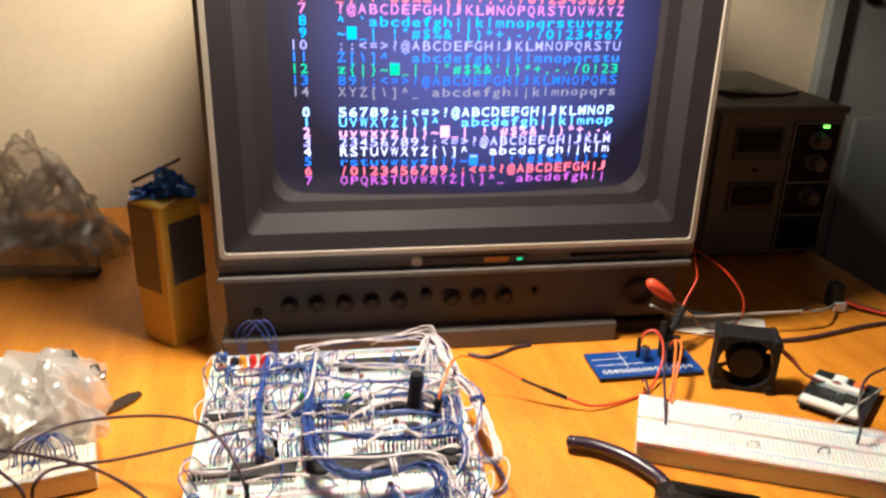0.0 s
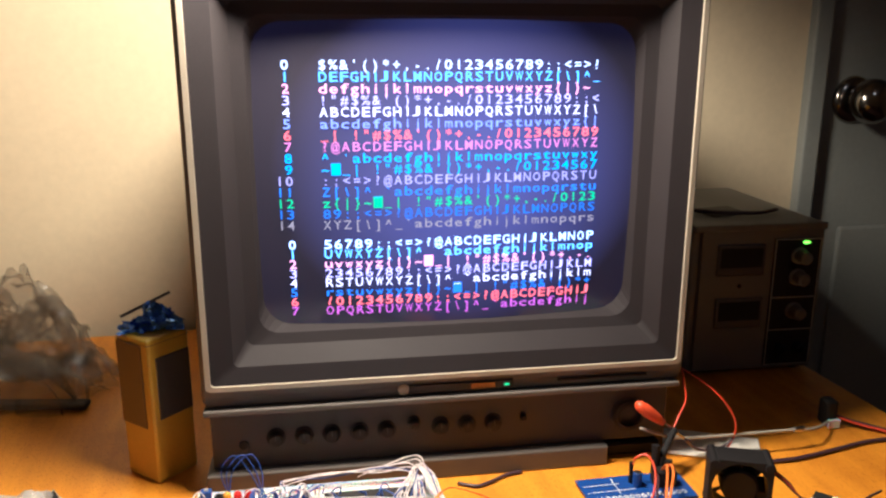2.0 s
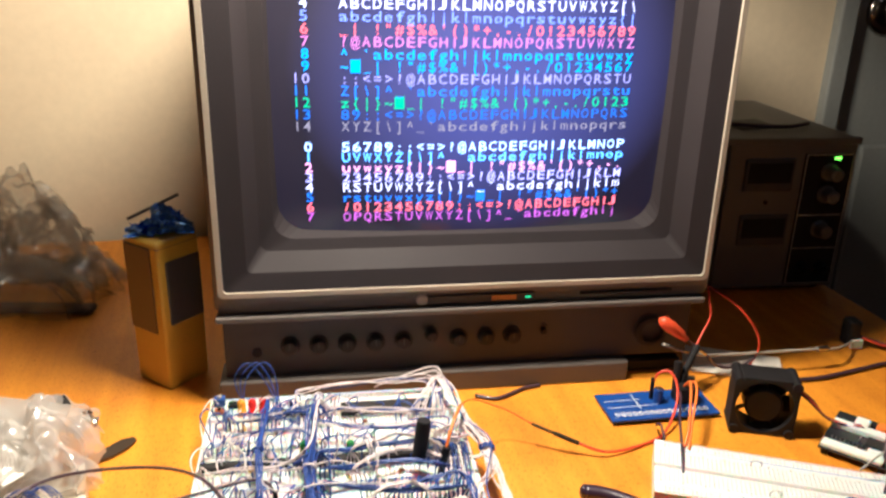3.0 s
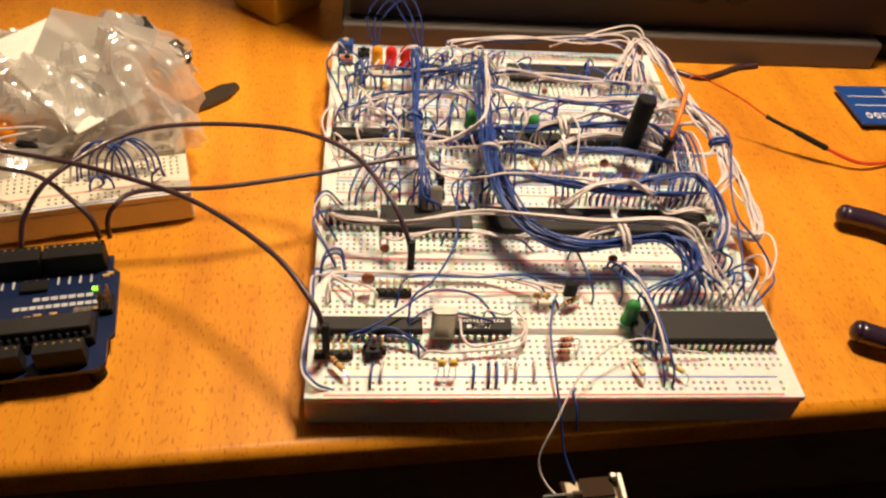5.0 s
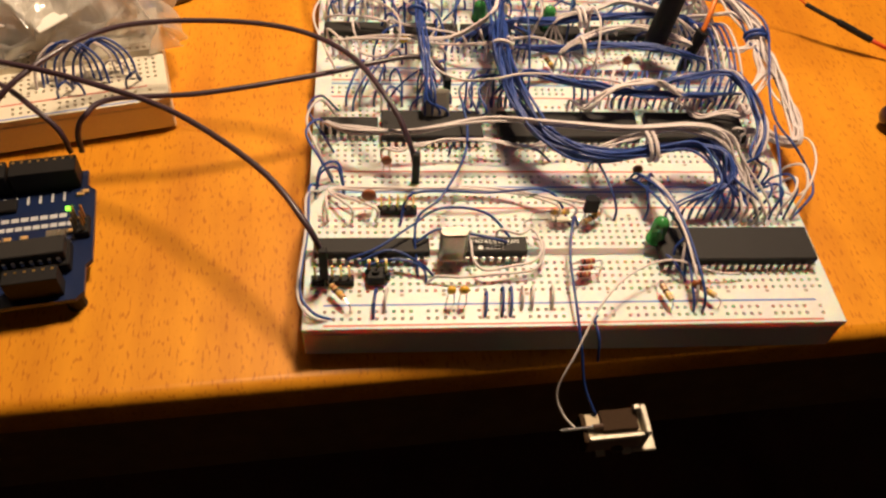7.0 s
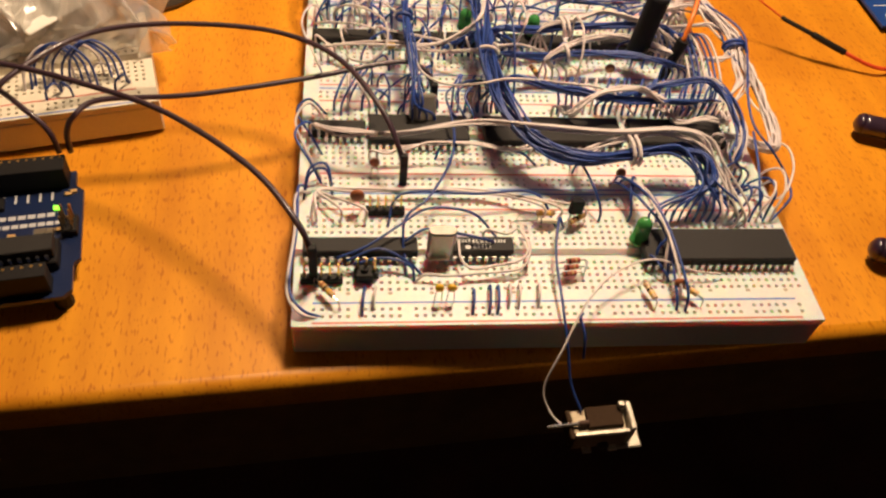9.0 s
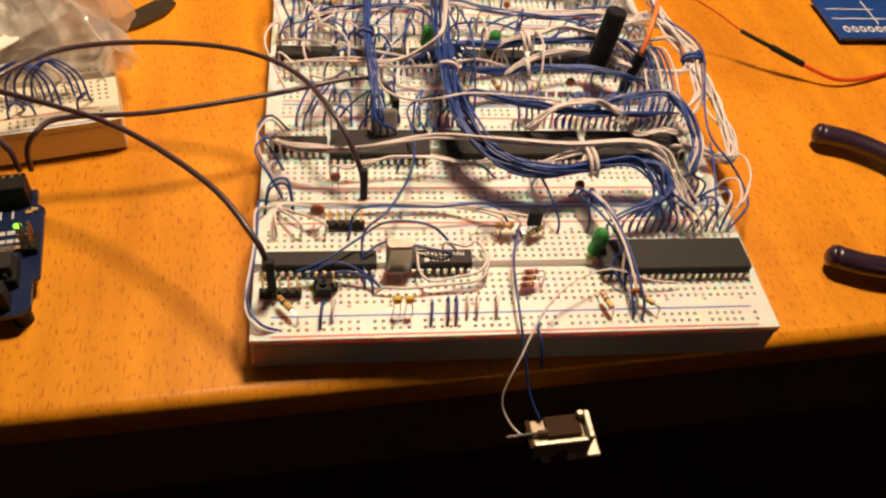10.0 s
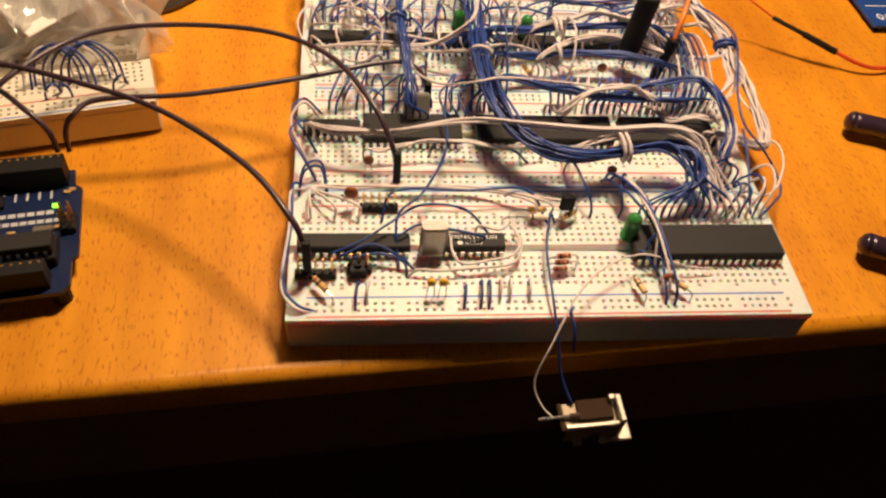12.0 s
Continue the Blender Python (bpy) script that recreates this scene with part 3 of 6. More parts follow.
def breadboard(m, label, ivory, lines, group=""):
    b = thing("breadboard", label, "breadboard", m, group)
    body = part("body", box(0, BW, 0, BD, 0, BH - 0.0024, 0.0006), ivory, b)
    part("base_pad", box(0.001, BW - 0.001, 0.001, BD - 0.001, 0.0, 0.0008), TAN, body)
    me = plate_mesh("socket_plate", BW, BD, BH, 63)
    me.materials.append(ivory)
    me.materials.append(SOCKET)
    plate = link_part("socket_plate", me, None, b)
    for y, col in zip((0.0011, 0.0083, BD - 0.0083, BD - 0.0011), lines):
        part("rail_line", box(0.006, BW - 0.007, y - 0.0003, y + 0.0003, BH, BH + 0.00006), RED if col == "r" else BLUE, plate)
    for k in range(13):
        for y in (0.0118, BD - 0.0118):
            c = MARGIN + 5 * k * P
            part("number_mark", box(c - 0.0006, c + 0.0006, y - 0.0005, y + 0.0005, BH, BH + 0.00005), SOCKET, plate)
    return b


for k, lines in enumerate(("rbrb", "brrb", "rbbr", "brrb")):
    breadboard(pose(0, k * BD, 0), "ivory solderless breadboard crowded with chips and blue and white wires", IVORY, lines, "breadboards joined side by side")


def hole(c, y, z=BH):
    return Vector((MARGIN + c * P, y, z))


def row_y(board, k):
    """The k-th terminal row (0 to 9, front to rear) of a board."""
    return board * BD + sorted(TERMINALS)[k]


# ---- parts that plug in ----
PIN = bpy.data.meshes.new("pin")
_b = box(-0.0006, 0.0006, -0.00022, 0.00022, -0.0002, 0.0030)
box(-0.00025, 0.00025, -0.0002, 0.0002, -0.0016, 0.0, bm=_b)
_b.to_mesh(PIN)
_b.free()
PIN.materials.append(TIN)


def chip(pins, wide, x, board, label="black integrated circuit in a plastic package on a breadboard", lift=0.0012, print_lines=()):
    """A dual-in-line chip: notched moulded body and its pins. x: its first column."""
    n = pins // 2
    half = 0.0069 if wide else 0.0032
    leg = 0.00762 if wide else 0.00381
    length = n * P + 0.0005
    x0 = MARGIN + x * P - P / 2 - 0.0002
    t = thing("integrated_circuit", label, "chip", pose(x0, board * BD + BD / 2, BH), "chips on the breadboards")
    bm = box(0, length, -half, half, lift, lift + 0.0037, 0.0004)
    for v in bm.verts:
        if v.co.z > lift + 0.002 or v.co.z < lift + 0.001:
            v.co.y *= 0.965
            v.co.x += 0.0003 if v.co.x < length / 2 else -0.0003
    body = part("body", bm, ICM, t)
    part("notch", lathe([(0.0011, 0), (0.0011, 0.00012)], 12, pose(0.0016, 0, lift + 0.0037)), BLACK, body)
    for k in range(n):
        for s in (-1, 1):
            p = new("pin", PIN)
            p.parent = t
            p.matrix_local = pose(0.00025 + P * (k + 0.5), s * leg, 0)
    for k, (s, size, dy) in enumerate(print_lines):
        cx = length / 2
        me = text_mesh("marking", [(s, cx - (len(s) - 1) * size * 0.31, dy, size * 0.62, size)], lambda px, py: Vector((px, py, lift + 0.00378)), (0.95, 1.0))
        link_part("marking", me, SILK, body)
    return t


chip(28, False, 0, 0, "long narrow black chip on the front breadboard")
C194 = chip(16, False, 18, 0, "black chip with printed white marking", print_lines=(("SN74LS194AN", 0.0022, 0.0002), ("K8827", 0.0019, -0.0021)))
part("maker_mark", lathe([(0.0009, 0), (0.0009, 0.0001)], 14, pose(0.0058, -0.0014, 0.0049)), SILK, C194.children[0])
chip(40, True, 42.6, 0, "large black forty-pin chip at the edge of the front breadboard")
chip(16, False, 0, 1)
chip(28, True, 8.4, 1, "wide black chip under bundles of wire")
chip(40, True, 24.6, 1, "large black forty-pin chip under a blue wire bundle")
chip(28, True, 46, 1, "wide black chip under bundles of wire")
for c, n in ((0, 20), (10.6, 20), (21, 16), (30, 20), (41, 20), (51.5, 16)):
    chip(n, False, c, 2, "narrow black chip under blue and white wires")
chip(16, False, 16, 3, "narrow black chip beside three small lamps")
chip(48, True, 33, 3, "very long black chip on the rear breadboard")


def led(x, y, z0, lens, label, tall=0.0086, r=0.0025, lit=None):
    t = thing("led", label, "led", pose(x, y, BH), "small lamps on the breadboards")
    part("lens", lathe([(r * 1.16, z0), (r * 1.16, z0 + 0.001), (r, z0 + 0.0011), (r, z0 + tall - r), (r * 0.87, z0 + tall - r * 0.5), (r * 0.5, z0 + tall - r * 0.13), (r * 0.1, z0 + tall)], 18), lens, t, smooth=True)
    for s in (-1, 1):
        part("lead", rod((s * 0.00127, 0, -0.0015), (s * 0.00127, 0, z0 + 0.0004), 0.00025, 6), TIN, t)
    return t


led(0.1108, 0.0305, 0.0025, GREEN_LED, "unlit green lamp on bent legs", 0.0105, 0.0026)
led(0.0905, 0.1375, 0.0065, GREEN_LED, "unlit green lamp among blue wires")
led(0.0632, 0.1400, 0.0065, GREEN_LED, "unlit green lamp among blue wires")
led(0.0222, 0.1970, 0.002, YEL_LED, "amber lamp in a row of three", 0.0098, 0.0027)
led(0.0290, 0.1970, 0.002, RED_LED, "red lamp in a row of three", 0.0098, 0.0027)
led(0.0358, 0.1970, 0.002, RED_LED, "red lamp in a row of three", 0.0098, 0.0027)


def resistor(p, q, material, label, bands=(BROWN, BLACK, MUSTARD), height=0.004, r=0.00095, half=0.003):
    """A small axial resistor between two holes, with bent leads and colour bands."""
    p, q = Vector(p), Vector(q)
    t = thing("resistor", label, "resistor", Matrix.Translation(p), "resistors on the breadboards")
    d = q - p
    up = Vector((0, 0, height))
    a, b = d * 0.5 - d.normalized() * half + up, d * 0.5 + d.normalized() * half + up
    body = part("body", rod(a, b, r, 12), material, t, smooth=False)
    for k, m in enumerate(bands):
        c = a.lerp(b, 0.2 + 0.25 * k)
        part("band", rod(c - d.normalized() * 0.0003, c + d.normalized() * 0.0003, r * 1.06, 12), m, body)
    drop = Vector((0, 0, -0.0016))
    link_part("lead", tube_mesh("lead", spline((drop, up * 0.8 + d * 0.02, a), 4), 0.00026, 5), TIN, t)
    link_part("lead", tube_mesh("lead", spline((d + drop, d * 0.98 + up * 0.8, b), 4), 0.00026, 5), TIN, t)
    return t


for k in range(3):
    resistor(hole(30.0 + 0.25 * k, row_y(0, 1) + k * 0.0016), hole(34.0 + 0.25 * k, row_y(0, 1) + k * 0.0016 + 0.0012), REDRES, "red lacquered resistor in a stack of three", (BLACK, BROWN, TAN), 0.0032 + 0.0012 * k, 0.00085, 0.0021)
resistor(hole(1, 0.0152), hole(4, 0.0058), TAN, "tan resistor at the corner of the breadboard")
resistor(hole(41, 0.0133), hole(42, 0.0045), TAN, "tan resistor near the front rail")
resistor(hole(45, 0.0133), hole(48, 0.0055), TAN, "tan resistor near the front rail")
resistor(hole(27, row_y(0, 9)), hole(34, row_y(0, 9)), TAN, "tan resistor behind a chip", (MUSTARD, MUSTARD, MUSTARD), 0.004)
resistor(hole(26, row_y(0, 8)), hole(35, row_y(0, 8)), IVORY2, "pale glass diode behind a chip", (BLACK, IVORY2, IVORY2), 0.003)
resistor(hole(33, row_y(0, 7)), hole(36, row_y(0, 9)), TAN, "tan resistor beside a transistor")
resistor(hole(33, 0.1205), hole(34, 0.113), TAN, "tan resistor among wires")
resistor(hole(8, 0.18), hole(9, 0.17), TAN, "tan resistor among wires")


def disc_cap(x, y, material, label, r=0.0022, lift=0.004, lean=0.0):
    t = thing("capacitor", label, "capacitor", pose(x, y, BH, lean), "small capacitors on the breadboards")
    bm = lathe([(r * 0.5, -0.0009), (r * 0.92, -0.0006), (r, 0.0), (r * 0.92, 0.0006), (r * 0.5, 0.0009)], 16, pose(0, 0, lift + r, 90))
    part("body", bm, material, t, smooth=True)
    for s in (-1, 1):
        part("lead", rod((s * 0.0013, 0, -0.0015), (s * 0.0008, 0, lift + 0.0006), 0.00025, 5), TIN, t)


disc_cap(0.0435, 0.0085, MUSTARD, "mustard bead capacitor on thin legs", 0.0014, 0.0055)
disc_cap(0.0472, 0.0085, MUSTARD, "mustard bead capacitor on thin legs", 0.0014, 0.0055)
disc_cap(0.0195, 0.0455, BROWN, "brown disc capacitor beside a header", 0.0024, 0.005)
disc_cap(0.0255, 0.0625, BROWN, "brown disc capacitor near the rail", 0.0018, 0.004)
disc_cap(0.1105, 0.0585, BROWN, "brown disc capacitor under a wire bundle", 0.0018, 0.004)
disc_cap(0.1185, 0.0105, BROWN, "brown disc capacitor among wires", 0.0018, 0.004)
disc_cap(0.1190, 0.1165, BROWN, "brown disc capacitor beside a tall black capacitor", 0.002, 0.004)
disc_cap(0.0145, 0.1835, BROWN, "brown disc capacitor among blue wires", 0.0015, 0.004)
disc_cap(0.1015, 0.172, BROWN, "brown disc capacitor among wires", 0.0015, 0.004)
disc_cap(0.0330, 0.1265, MUSTARD, "olive bead capacitor among wires", 0.002, 0.005)


def headers():
    """Black pin headers on the front board."""
    for x, y, n, turn in ((0.0035, 0.0165, 5, 0), (0.0195, 0.0185, 3, 0), (0.0235, 0.0445, 5, 0)):
        t = thing("pin_header", "short black pin header with gilt pins", "header", pose(x, y, BH, 0, 0, turn), "pin headers")
        part("body", box(-P / 2, P * (n - 0.5), -0.0014, 0.0014, 0.0, 0.0026, 0.0003), BLACK, t)
        for k in range(n):
            part("pin", box(P * k - 0.0003, P * k + 0.0003, -0.0003, 0.0003, 0.0026, 0.0085), GOLD, t)


headers()


CAN = mat("dull_tinned_can", (0.38, 0.345, 0.29), 0.36, 0.55, 0.15, 900, 60, 0.1)
CANDARK = mat("brown_tinged_can", (0.34, 0.30, 0.26), 0.3, 1, 0.15, 900, 60, 0.1)


def oscillator(x, y, label, w=0.0085, d=0.0042, h=0.0125, lean=0):
    """A soldered metal can with rounded ends."""
    t = thing("crystal_oscillator", label, "crystal", pose(x, y, BH, lean))
    part("can", loft_z([(w, d, 0.0012), (w * 1.06, d * 1.1, 0.0014), (w, d, 0.002), (w, d, h - 0.0008), (w * 0.93, d * 0.86, h)]), CAN if lean else CANDARK, t, smooth=False)
    for s in (-1, 1):
        part("lead", rod((s * 0.0024, 0, -0.0015), (s * 0.0024, 0, 0.0014), 0.00025, 6), TIN, t)
    return t


def loft_z(levels, n=20):
    bm = bmesh.new()
    rings = []
    for w, d, z in levels:
        ring = []
        for k in range(n):
            a = 2 * math.pi * k / n
            cx = (w - d) / 2 * (1 if math.cos(a) > 0 else -1)
            ring.append(bm.verts.new((cx + d / 2 * math.cos(a), d / 2 * math.sin(a), z)))
        rings.append(ring)
    for a, b in zip(rings, rings[1:]):
        for k in range(n):
            bm.faces.new((a[k], a[(k + 1) % n], b[(k + 1) % n], b[k]))
    bm.faces.new(rings[0][::-1])
    bm.faces.new(rings[-1])
    return bm


oscillator(0.0452, 0.0255, "tall dull metal crystal can", 0.0088, 0.0042, 0.0135)
oscillator(0.0432, 0.0850, "shiny metal crystal can among wires", 0.0098, 0.0044, 0.0135, -28)


def transistor(x, y):
    t = thing("transistor", "small black half-round transistor on three legs", "transistor", pose(x, y, BH, -12, 8, 10))
    bm = bmesh.new()
    ring = [(0.0024 * math.cos(radians(a)), 0.0024 * math.sin(radians(a))) for a in range(-30, 211, 24)]
    lo, hi = [bm.verts.new((a, b, 0.006)) for a, b in ring], [bm.verts.new((a, b, 0.0108)) for a, b in ring]
    for k in range(len(ring)):
        n = (k + 1) % len(ring)
        bm.faces.new((lo[k], lo[n], hi[n], hi[k]))
    bm.faces.new(lo[::-1])
    bm.faces.new(hi)
    part("body", bm, BLACK, t)
    for s in (-1, 0, 1):
        part("lead", rod((s * 0.0025, 0, -0.001), (s * 0.0012, 0, 0.0061), 0.00025, 6), TIN, t)


transistor(0.0900, 0.0385)


def electrolytic():
    t = thing("electrolytic_capacitor", "tall black cylindrical capacitor leaning over the wires", "capacitor", pose(0.1285, 0.1215, BH, -3, 7, 0))
    part("sleeve", lathe([(0.0032, 0.008), (0.0040, 0.0085), (0.0042, 0.0095), (0.0038, 0.0105), (0.0042, 0.0115), (0.0042, 0.034), (0.0038, 0.0348), (0.0030, 0.0348)], 22), BLACK, t, smooth=False)
    part("top", lathe([(0.0031, 0.0342), (0.0031, 0.0345)], 22), DARKSTEEL, t)
    for s in (-1, 1):
        part("lead", rod((s * 0.0017, 0, -0.001), (s * 0.0017, 0, 0.009), 0.0003, 6), TIN, t)


electrolytic()


def small_blocks():
    """Small black trimmers, sockets and switches at the rear corner."""
    for x, y, w, d, h, mt, lab in ((0.0065, 0.211, 0.0075, 0.006, 0.006, BOARDBLUE, "small blue trimmer block"), (0.0155, 0.2065, 0.006, 0.005, 0.004, BLACK, "small black push switch"),
                                   (0.0215, 0.0175, 0.0055, 0.005, 0.004, BLACK, "small black block header"), (0.0075, 0.199, 0.006, 0.004, 0.004, BROWN, "small brown component by the trimmer")):
        t = thing("component_block", lab, "component", pose(x, y, BH))
        part("body", box(-w / 2, w / 2, -d / 2, d / 2, 0.0004, h, 0.0004), mt, t)
        part("button", lathe([(w * 0.22, h), (w * 0.2, h + 0.0012)], 12), CASE2 if mt is BOARDBLUE else BLACK, t)


small_blocks()

# ---- wires ----
RW = 0.00045
WIRES = "hook-up wires on the breadboards"
WL = {WBLUE: "thin blue hook-up wire on the breadboards", WWHITE: "thin white hook-up wire on the breadboards", WORANGE: "thin orange hook-up wire", WRED: "thin red hook-up wire", WBLACK: "thin black wire"}
rng = random.Random(7)


def hookup(points, material, r=RW, steps=6, sides=6):
    return wire("hookup_wire", points, r, material, WL[material], "wire", WIRES, steps=steps, sides=sides)


LOOSE = []


def loose(points, material, r=RW, steps=5, sides=6):
    """A short link too small to pick apart: kept back, and joined with its like further down."""
    LOOSE.append((tube_mesh("link", spline(points, steps), r, sides), material))


def arch(p, q, h, material, lean=(0, 0), make=hookup):
    """A short link from hole to hole that rises to h."""
    p, q = Vector(p), Vector(q)
    off = Vector((lean[0], lean[1], h))
    make((p - Vector((0, 0, 0.0015)), p.lerp(q, 0.04) + Vector((0, 0, h * 0.45)), p.lerp(q, 0.28) + off * 0.92, p.lerp(q, 0.72) + off, q.lerp(p, 0.04) + Vector((0, 0, h * 0.45)), q - Vector((0, 0, 0.0015))), material, steps=4)


def bundle(path, count, spread, materials, start, end, jitter=0.0012):
    """Wires that run side by side along a path and fan out into holes at both ends."""
    for k in range(count):
        a, rad = rng.uniform(0, 6.28), spread * math.sqrt(rng.random())
        pts = []
        for i, c in enumerate(path):
            w = a + 0.5 * i
            pts.append(Vector(c) + Vector((rad * math.cos(w), rad * math.cos(w + 1.0) * 0.8, rad * 0.55 * math.sin(w))) + Vector([rng.uniform(-jitter, jitter) for _ in range(3)]))
        s, e = Vector(start(k, count)), Vector(end(k, count))
        up = Vector((0, 0, 1))
        pts = [s - up * 0.0015, s + up * 0.006] + pts + [e + up * 0.007, e - up * 0.0015]
        hookup(pts, materials[k % len(materials)], steps=5)


def along(c0, c1, y):
    """Holes spread evenly over a row, from column c0 to c1."""
    return lambda k, n: hole(round(c0 + (c1 - c0) * k / max(1, n - 1)), y)


# the thick blue harness from the rear, sweeping to the front edge's large chip
SWEEP = ((0.0672, 0.112, 0.034), (0.0668, 0.096, 0.034), (0.0700, 0.0775, 0.0325), (0.0785, 0.0640, 0.030), (0.094, 0.0565, 0.028), (0.112, 0.0595, 0.028), (0.128, 0.0620, 0.029), (0.1365, 0.0565, 0.0285), (0.1375, 0.0490, 0.025))
bundle(((0.069, 0.178, 0.030), (0.068, 0.155, 0.034), (0.068, 0.134, 0.034)) + SWEEP, 9, 0.0032, (WBLUE,), along(22, 30, row_y(3, 3)), along(45, 56, row_y(0, 9)), 0.0014)
bundle(((0.069, 0.126, 0.030),) + SWEEP, 12, 0.0040, (WBLUE,), along(20, 32, row_y(2, 3)), along(46, 57, row_y(0, 9)), 0.0016)
# white lines in front of the wide chips
bundle(((0.0055, 0.0745, 0.025), (0.015, 0.0680, 0.028), (0.034, 0.0660, 0.030), (0.058, 0.0680, 0.034), (0.080, 0.0665, 0.033), (0.105, 0.0640, 0.034), (0.127, 0.0640, 0.035), (0.138, 0.0615, 0.034), (0.1425, 0.0540, 0.029)),
       4, 0.0013, (WWHITE,), along(0, 2, row_y(1, 4)), along(55, 58, row_y(0, 9)), 0.0008)
bundle(((0.096, 0.0600, 0.028), (0.108, 0.0630, 0.031), (0.120, 0.0645, 0.033), (0.132, 0.0635, 0.033), (0.140, 0.0585, 0.030)), 3, 0.0014, (WWHITE,), along(36, 38, row_y(1, 0)), along(54, 57, row_y(0, 8)), 0.0010)
bundle(((0.029, 0.0670, 0.020), (0.036, 0.0680, 0.0215), (0.046, 0.0700, 0.022), (0.060, 0.0700, 0.022), (0.074, 0.0685, 0.021)), 2, 0.0012, (WWHITE,), along(8, 9, row_y(1, 0)), along(30, 33, row_y(1, 1)), 0.0008)
hookup((hole(17, row_y(1, 1)), Vector((0.050, 0.072, 0.0205)), Vector((0.062, 0.0705, 0.021)), Vector((0.076, 0.068, 0.020)), hole(31, row_y(1, 0))), WBLUE)
# white lines across the middle boards
bundle(((0.010, 0.126, 0.021), (0.021, 0.1210, 0.026), (0.034, 0.1178, 0.028), (0.048, 0.1182, 0.028), (0.060, 0.1220, 0.030), (0.0675, 0.1280, 0.036), (0.0700, 0.150, 0.0375), (0.072, 0.178, 0.033)),
       3, 0.0012, (WWHITE,), along(1, 3, row_y(2, 1)), along(28, 30, row_y(3, 3)), 0.0008)
bundle(((0.044, 0.1255, 0.0205), (0.053, 0.1210, 0.022), (0.067, 0.1175, 0.027), (0.077, 0.1160, 0.030), (0.086, 0.1180, 0.028), (0.093, 0.1190, 0.024)), 2, 0.0010, (WWHITE,), along(14, 16, row_y(2, 1)), along(38, 40, 0.1135), 0.0008)
hookup((hole(14, row_y(2, 1)), Vector((0.0398, 0.1120, 0.030)), Vector((0.0402, 0.1020, 0.0335)), Vector((0.0440, 0.0970, 0.030)), Vector((0.0530, 0.0935, 0.0285)), Vector((0.0630, 0.0855, 0.036)), Vector((0.0725, 0.0875, 0.0365)), Vector((0.0890, 0.0935, 0.031)), Vector((0.1110, 0.0930, 0.028)), hole(48, row_y(1, 9))), WWHITE)
# a wide white loop lying over the links at the side
hookup((hole(3, row_y(2, 9)), Vector((0.012, 0.1440, 0.024)), Vector((0.016, 0.1395, 0.0295)), Vector((0.0225, 0.1335, 0.0325)), Vector((0.0292, 0.1250, 0.034)), Vector((0.0312, 0.1165, 0.0335)), Vector((0.0295, 0.1115, 0.0295)), Vector((0.0245, 0.1105, 0.025)), Vector((0.0180, 0.1160, 0.0215)), Vector((0.0160, 0.1220, 0.0195)), hole(5, row_y(2, 2))), WWHITE)
# the narrow blue bundle between the small lamps and the crystal can
bundle(((0.0395, 0.186, 0.030), (0.0390, 0.164, 0.033), (0.0382, 0.138, 0.0345), (0.0375, 0.1230, 0.035), (0.0388, 0.1080, 0.034), (0.0400, 0.0960, 0.0315), (0.0410, 0.0870, 0.027)), 6, 0.0015, (WBLUE,), along(13, 16, row_y(3, 8)), along(14, 17, row_y(1, 5)), 0.0010)
# rows of blue lines to the edge, with white ones plaited over them
bundle(((0.074, 0.1270, 0.030), (0.090, 0.1290, 0.028), (0.107, 0.1320, 0.028), (0.127, 0.1340, 0.028), (0.143, 0.1330, 0.028)), 10, 0.0022, (WBLUE,), along(22, 29, row_y(2, 3)), along(54, 61, row_y(2, 3)), 0.0010)
bundle(((0.092, 0.1290, 0.029), (0.106, 0.1330, 0.031), (0.117, 0.1375, 0.0315), (0.128, 0.1345, 0.031), (0.138, 0.1305, 0.030)), 5, 0.0014, (WWHITE,), along(33, 36, row_y(2, 2)), along(54, 58, row_y(2, 2)), 0.0008)
bundle(((0.092, 0.1130, 0.027), (0.101, 0.1190, 0.028), (0.114, 0.1245, 0.0285), (0.126, 0.1255, 0.0285), (0.136, 0.1200, 0.028), (0.146, 0.1170, 0.026)), 7, 0.0015, (WWHITE,), along(34, 37, 0.1135), along(55, 61, row_y(2, 0)), 0.0009)
bundle(((0.078, 0.1120, 0.029), (0.092, 0.1145, 0.0265), (0.106, 0.1178, 0.026), (0.124, 0.1172, 0.026), (0.138, 0.1130, 0.026)), 8, 0.0017, (WBLUE,), along(27, 30, row_y(2, 0)), along(53, 59, 0.1135), 0.0009)
bundle(((0.074, 0.0935, 0.032), (0.090, 0.0912, 0.030), (0.100, 0.0918, 0.028), (0.111, 0.0890, 0.028), (0.124, 0.0890, 0.027), (0.140, 0.0890, 0.027)), 11, 0.0021, (WBLUE,), along(24, 29, row_y(1, 9)), along(53, 61, row_y(1, 9)), 0.0010)
bundle(((0.0965, 0.0850, 0.023), (0.1000, 0.0845, 0.028), (0.1065, 0.0875, 0.031), (0.1160, 0.0900, 0.0318), (0.1235, 0.0898, 0.031), (0.1310, 0.0875, 0.0275)), 7, 0.0013, (WWHITE,), along(35, 37, row_y(1, 8)), along(51, 56, row_y(1, 8)), 0.0008)
bundle(((0.1270, 0.0955, 0.027), (0.1370, 0.0960, 0.0295), (0.1480, 0.0965, 0.031), (0.1530, 0.0900, 0.032), (0.1540, 0.0770, 0.032), (0.1530, 0.0670, 0.0305), (0.1500, 0.0590, 0.027)), 9, 0.0022, (WBLUE, WBLUE, WBLUE, WWHITE), along(42, 50, row_y(1, 9)), along(55, 60, 0.0579), 0.0010)
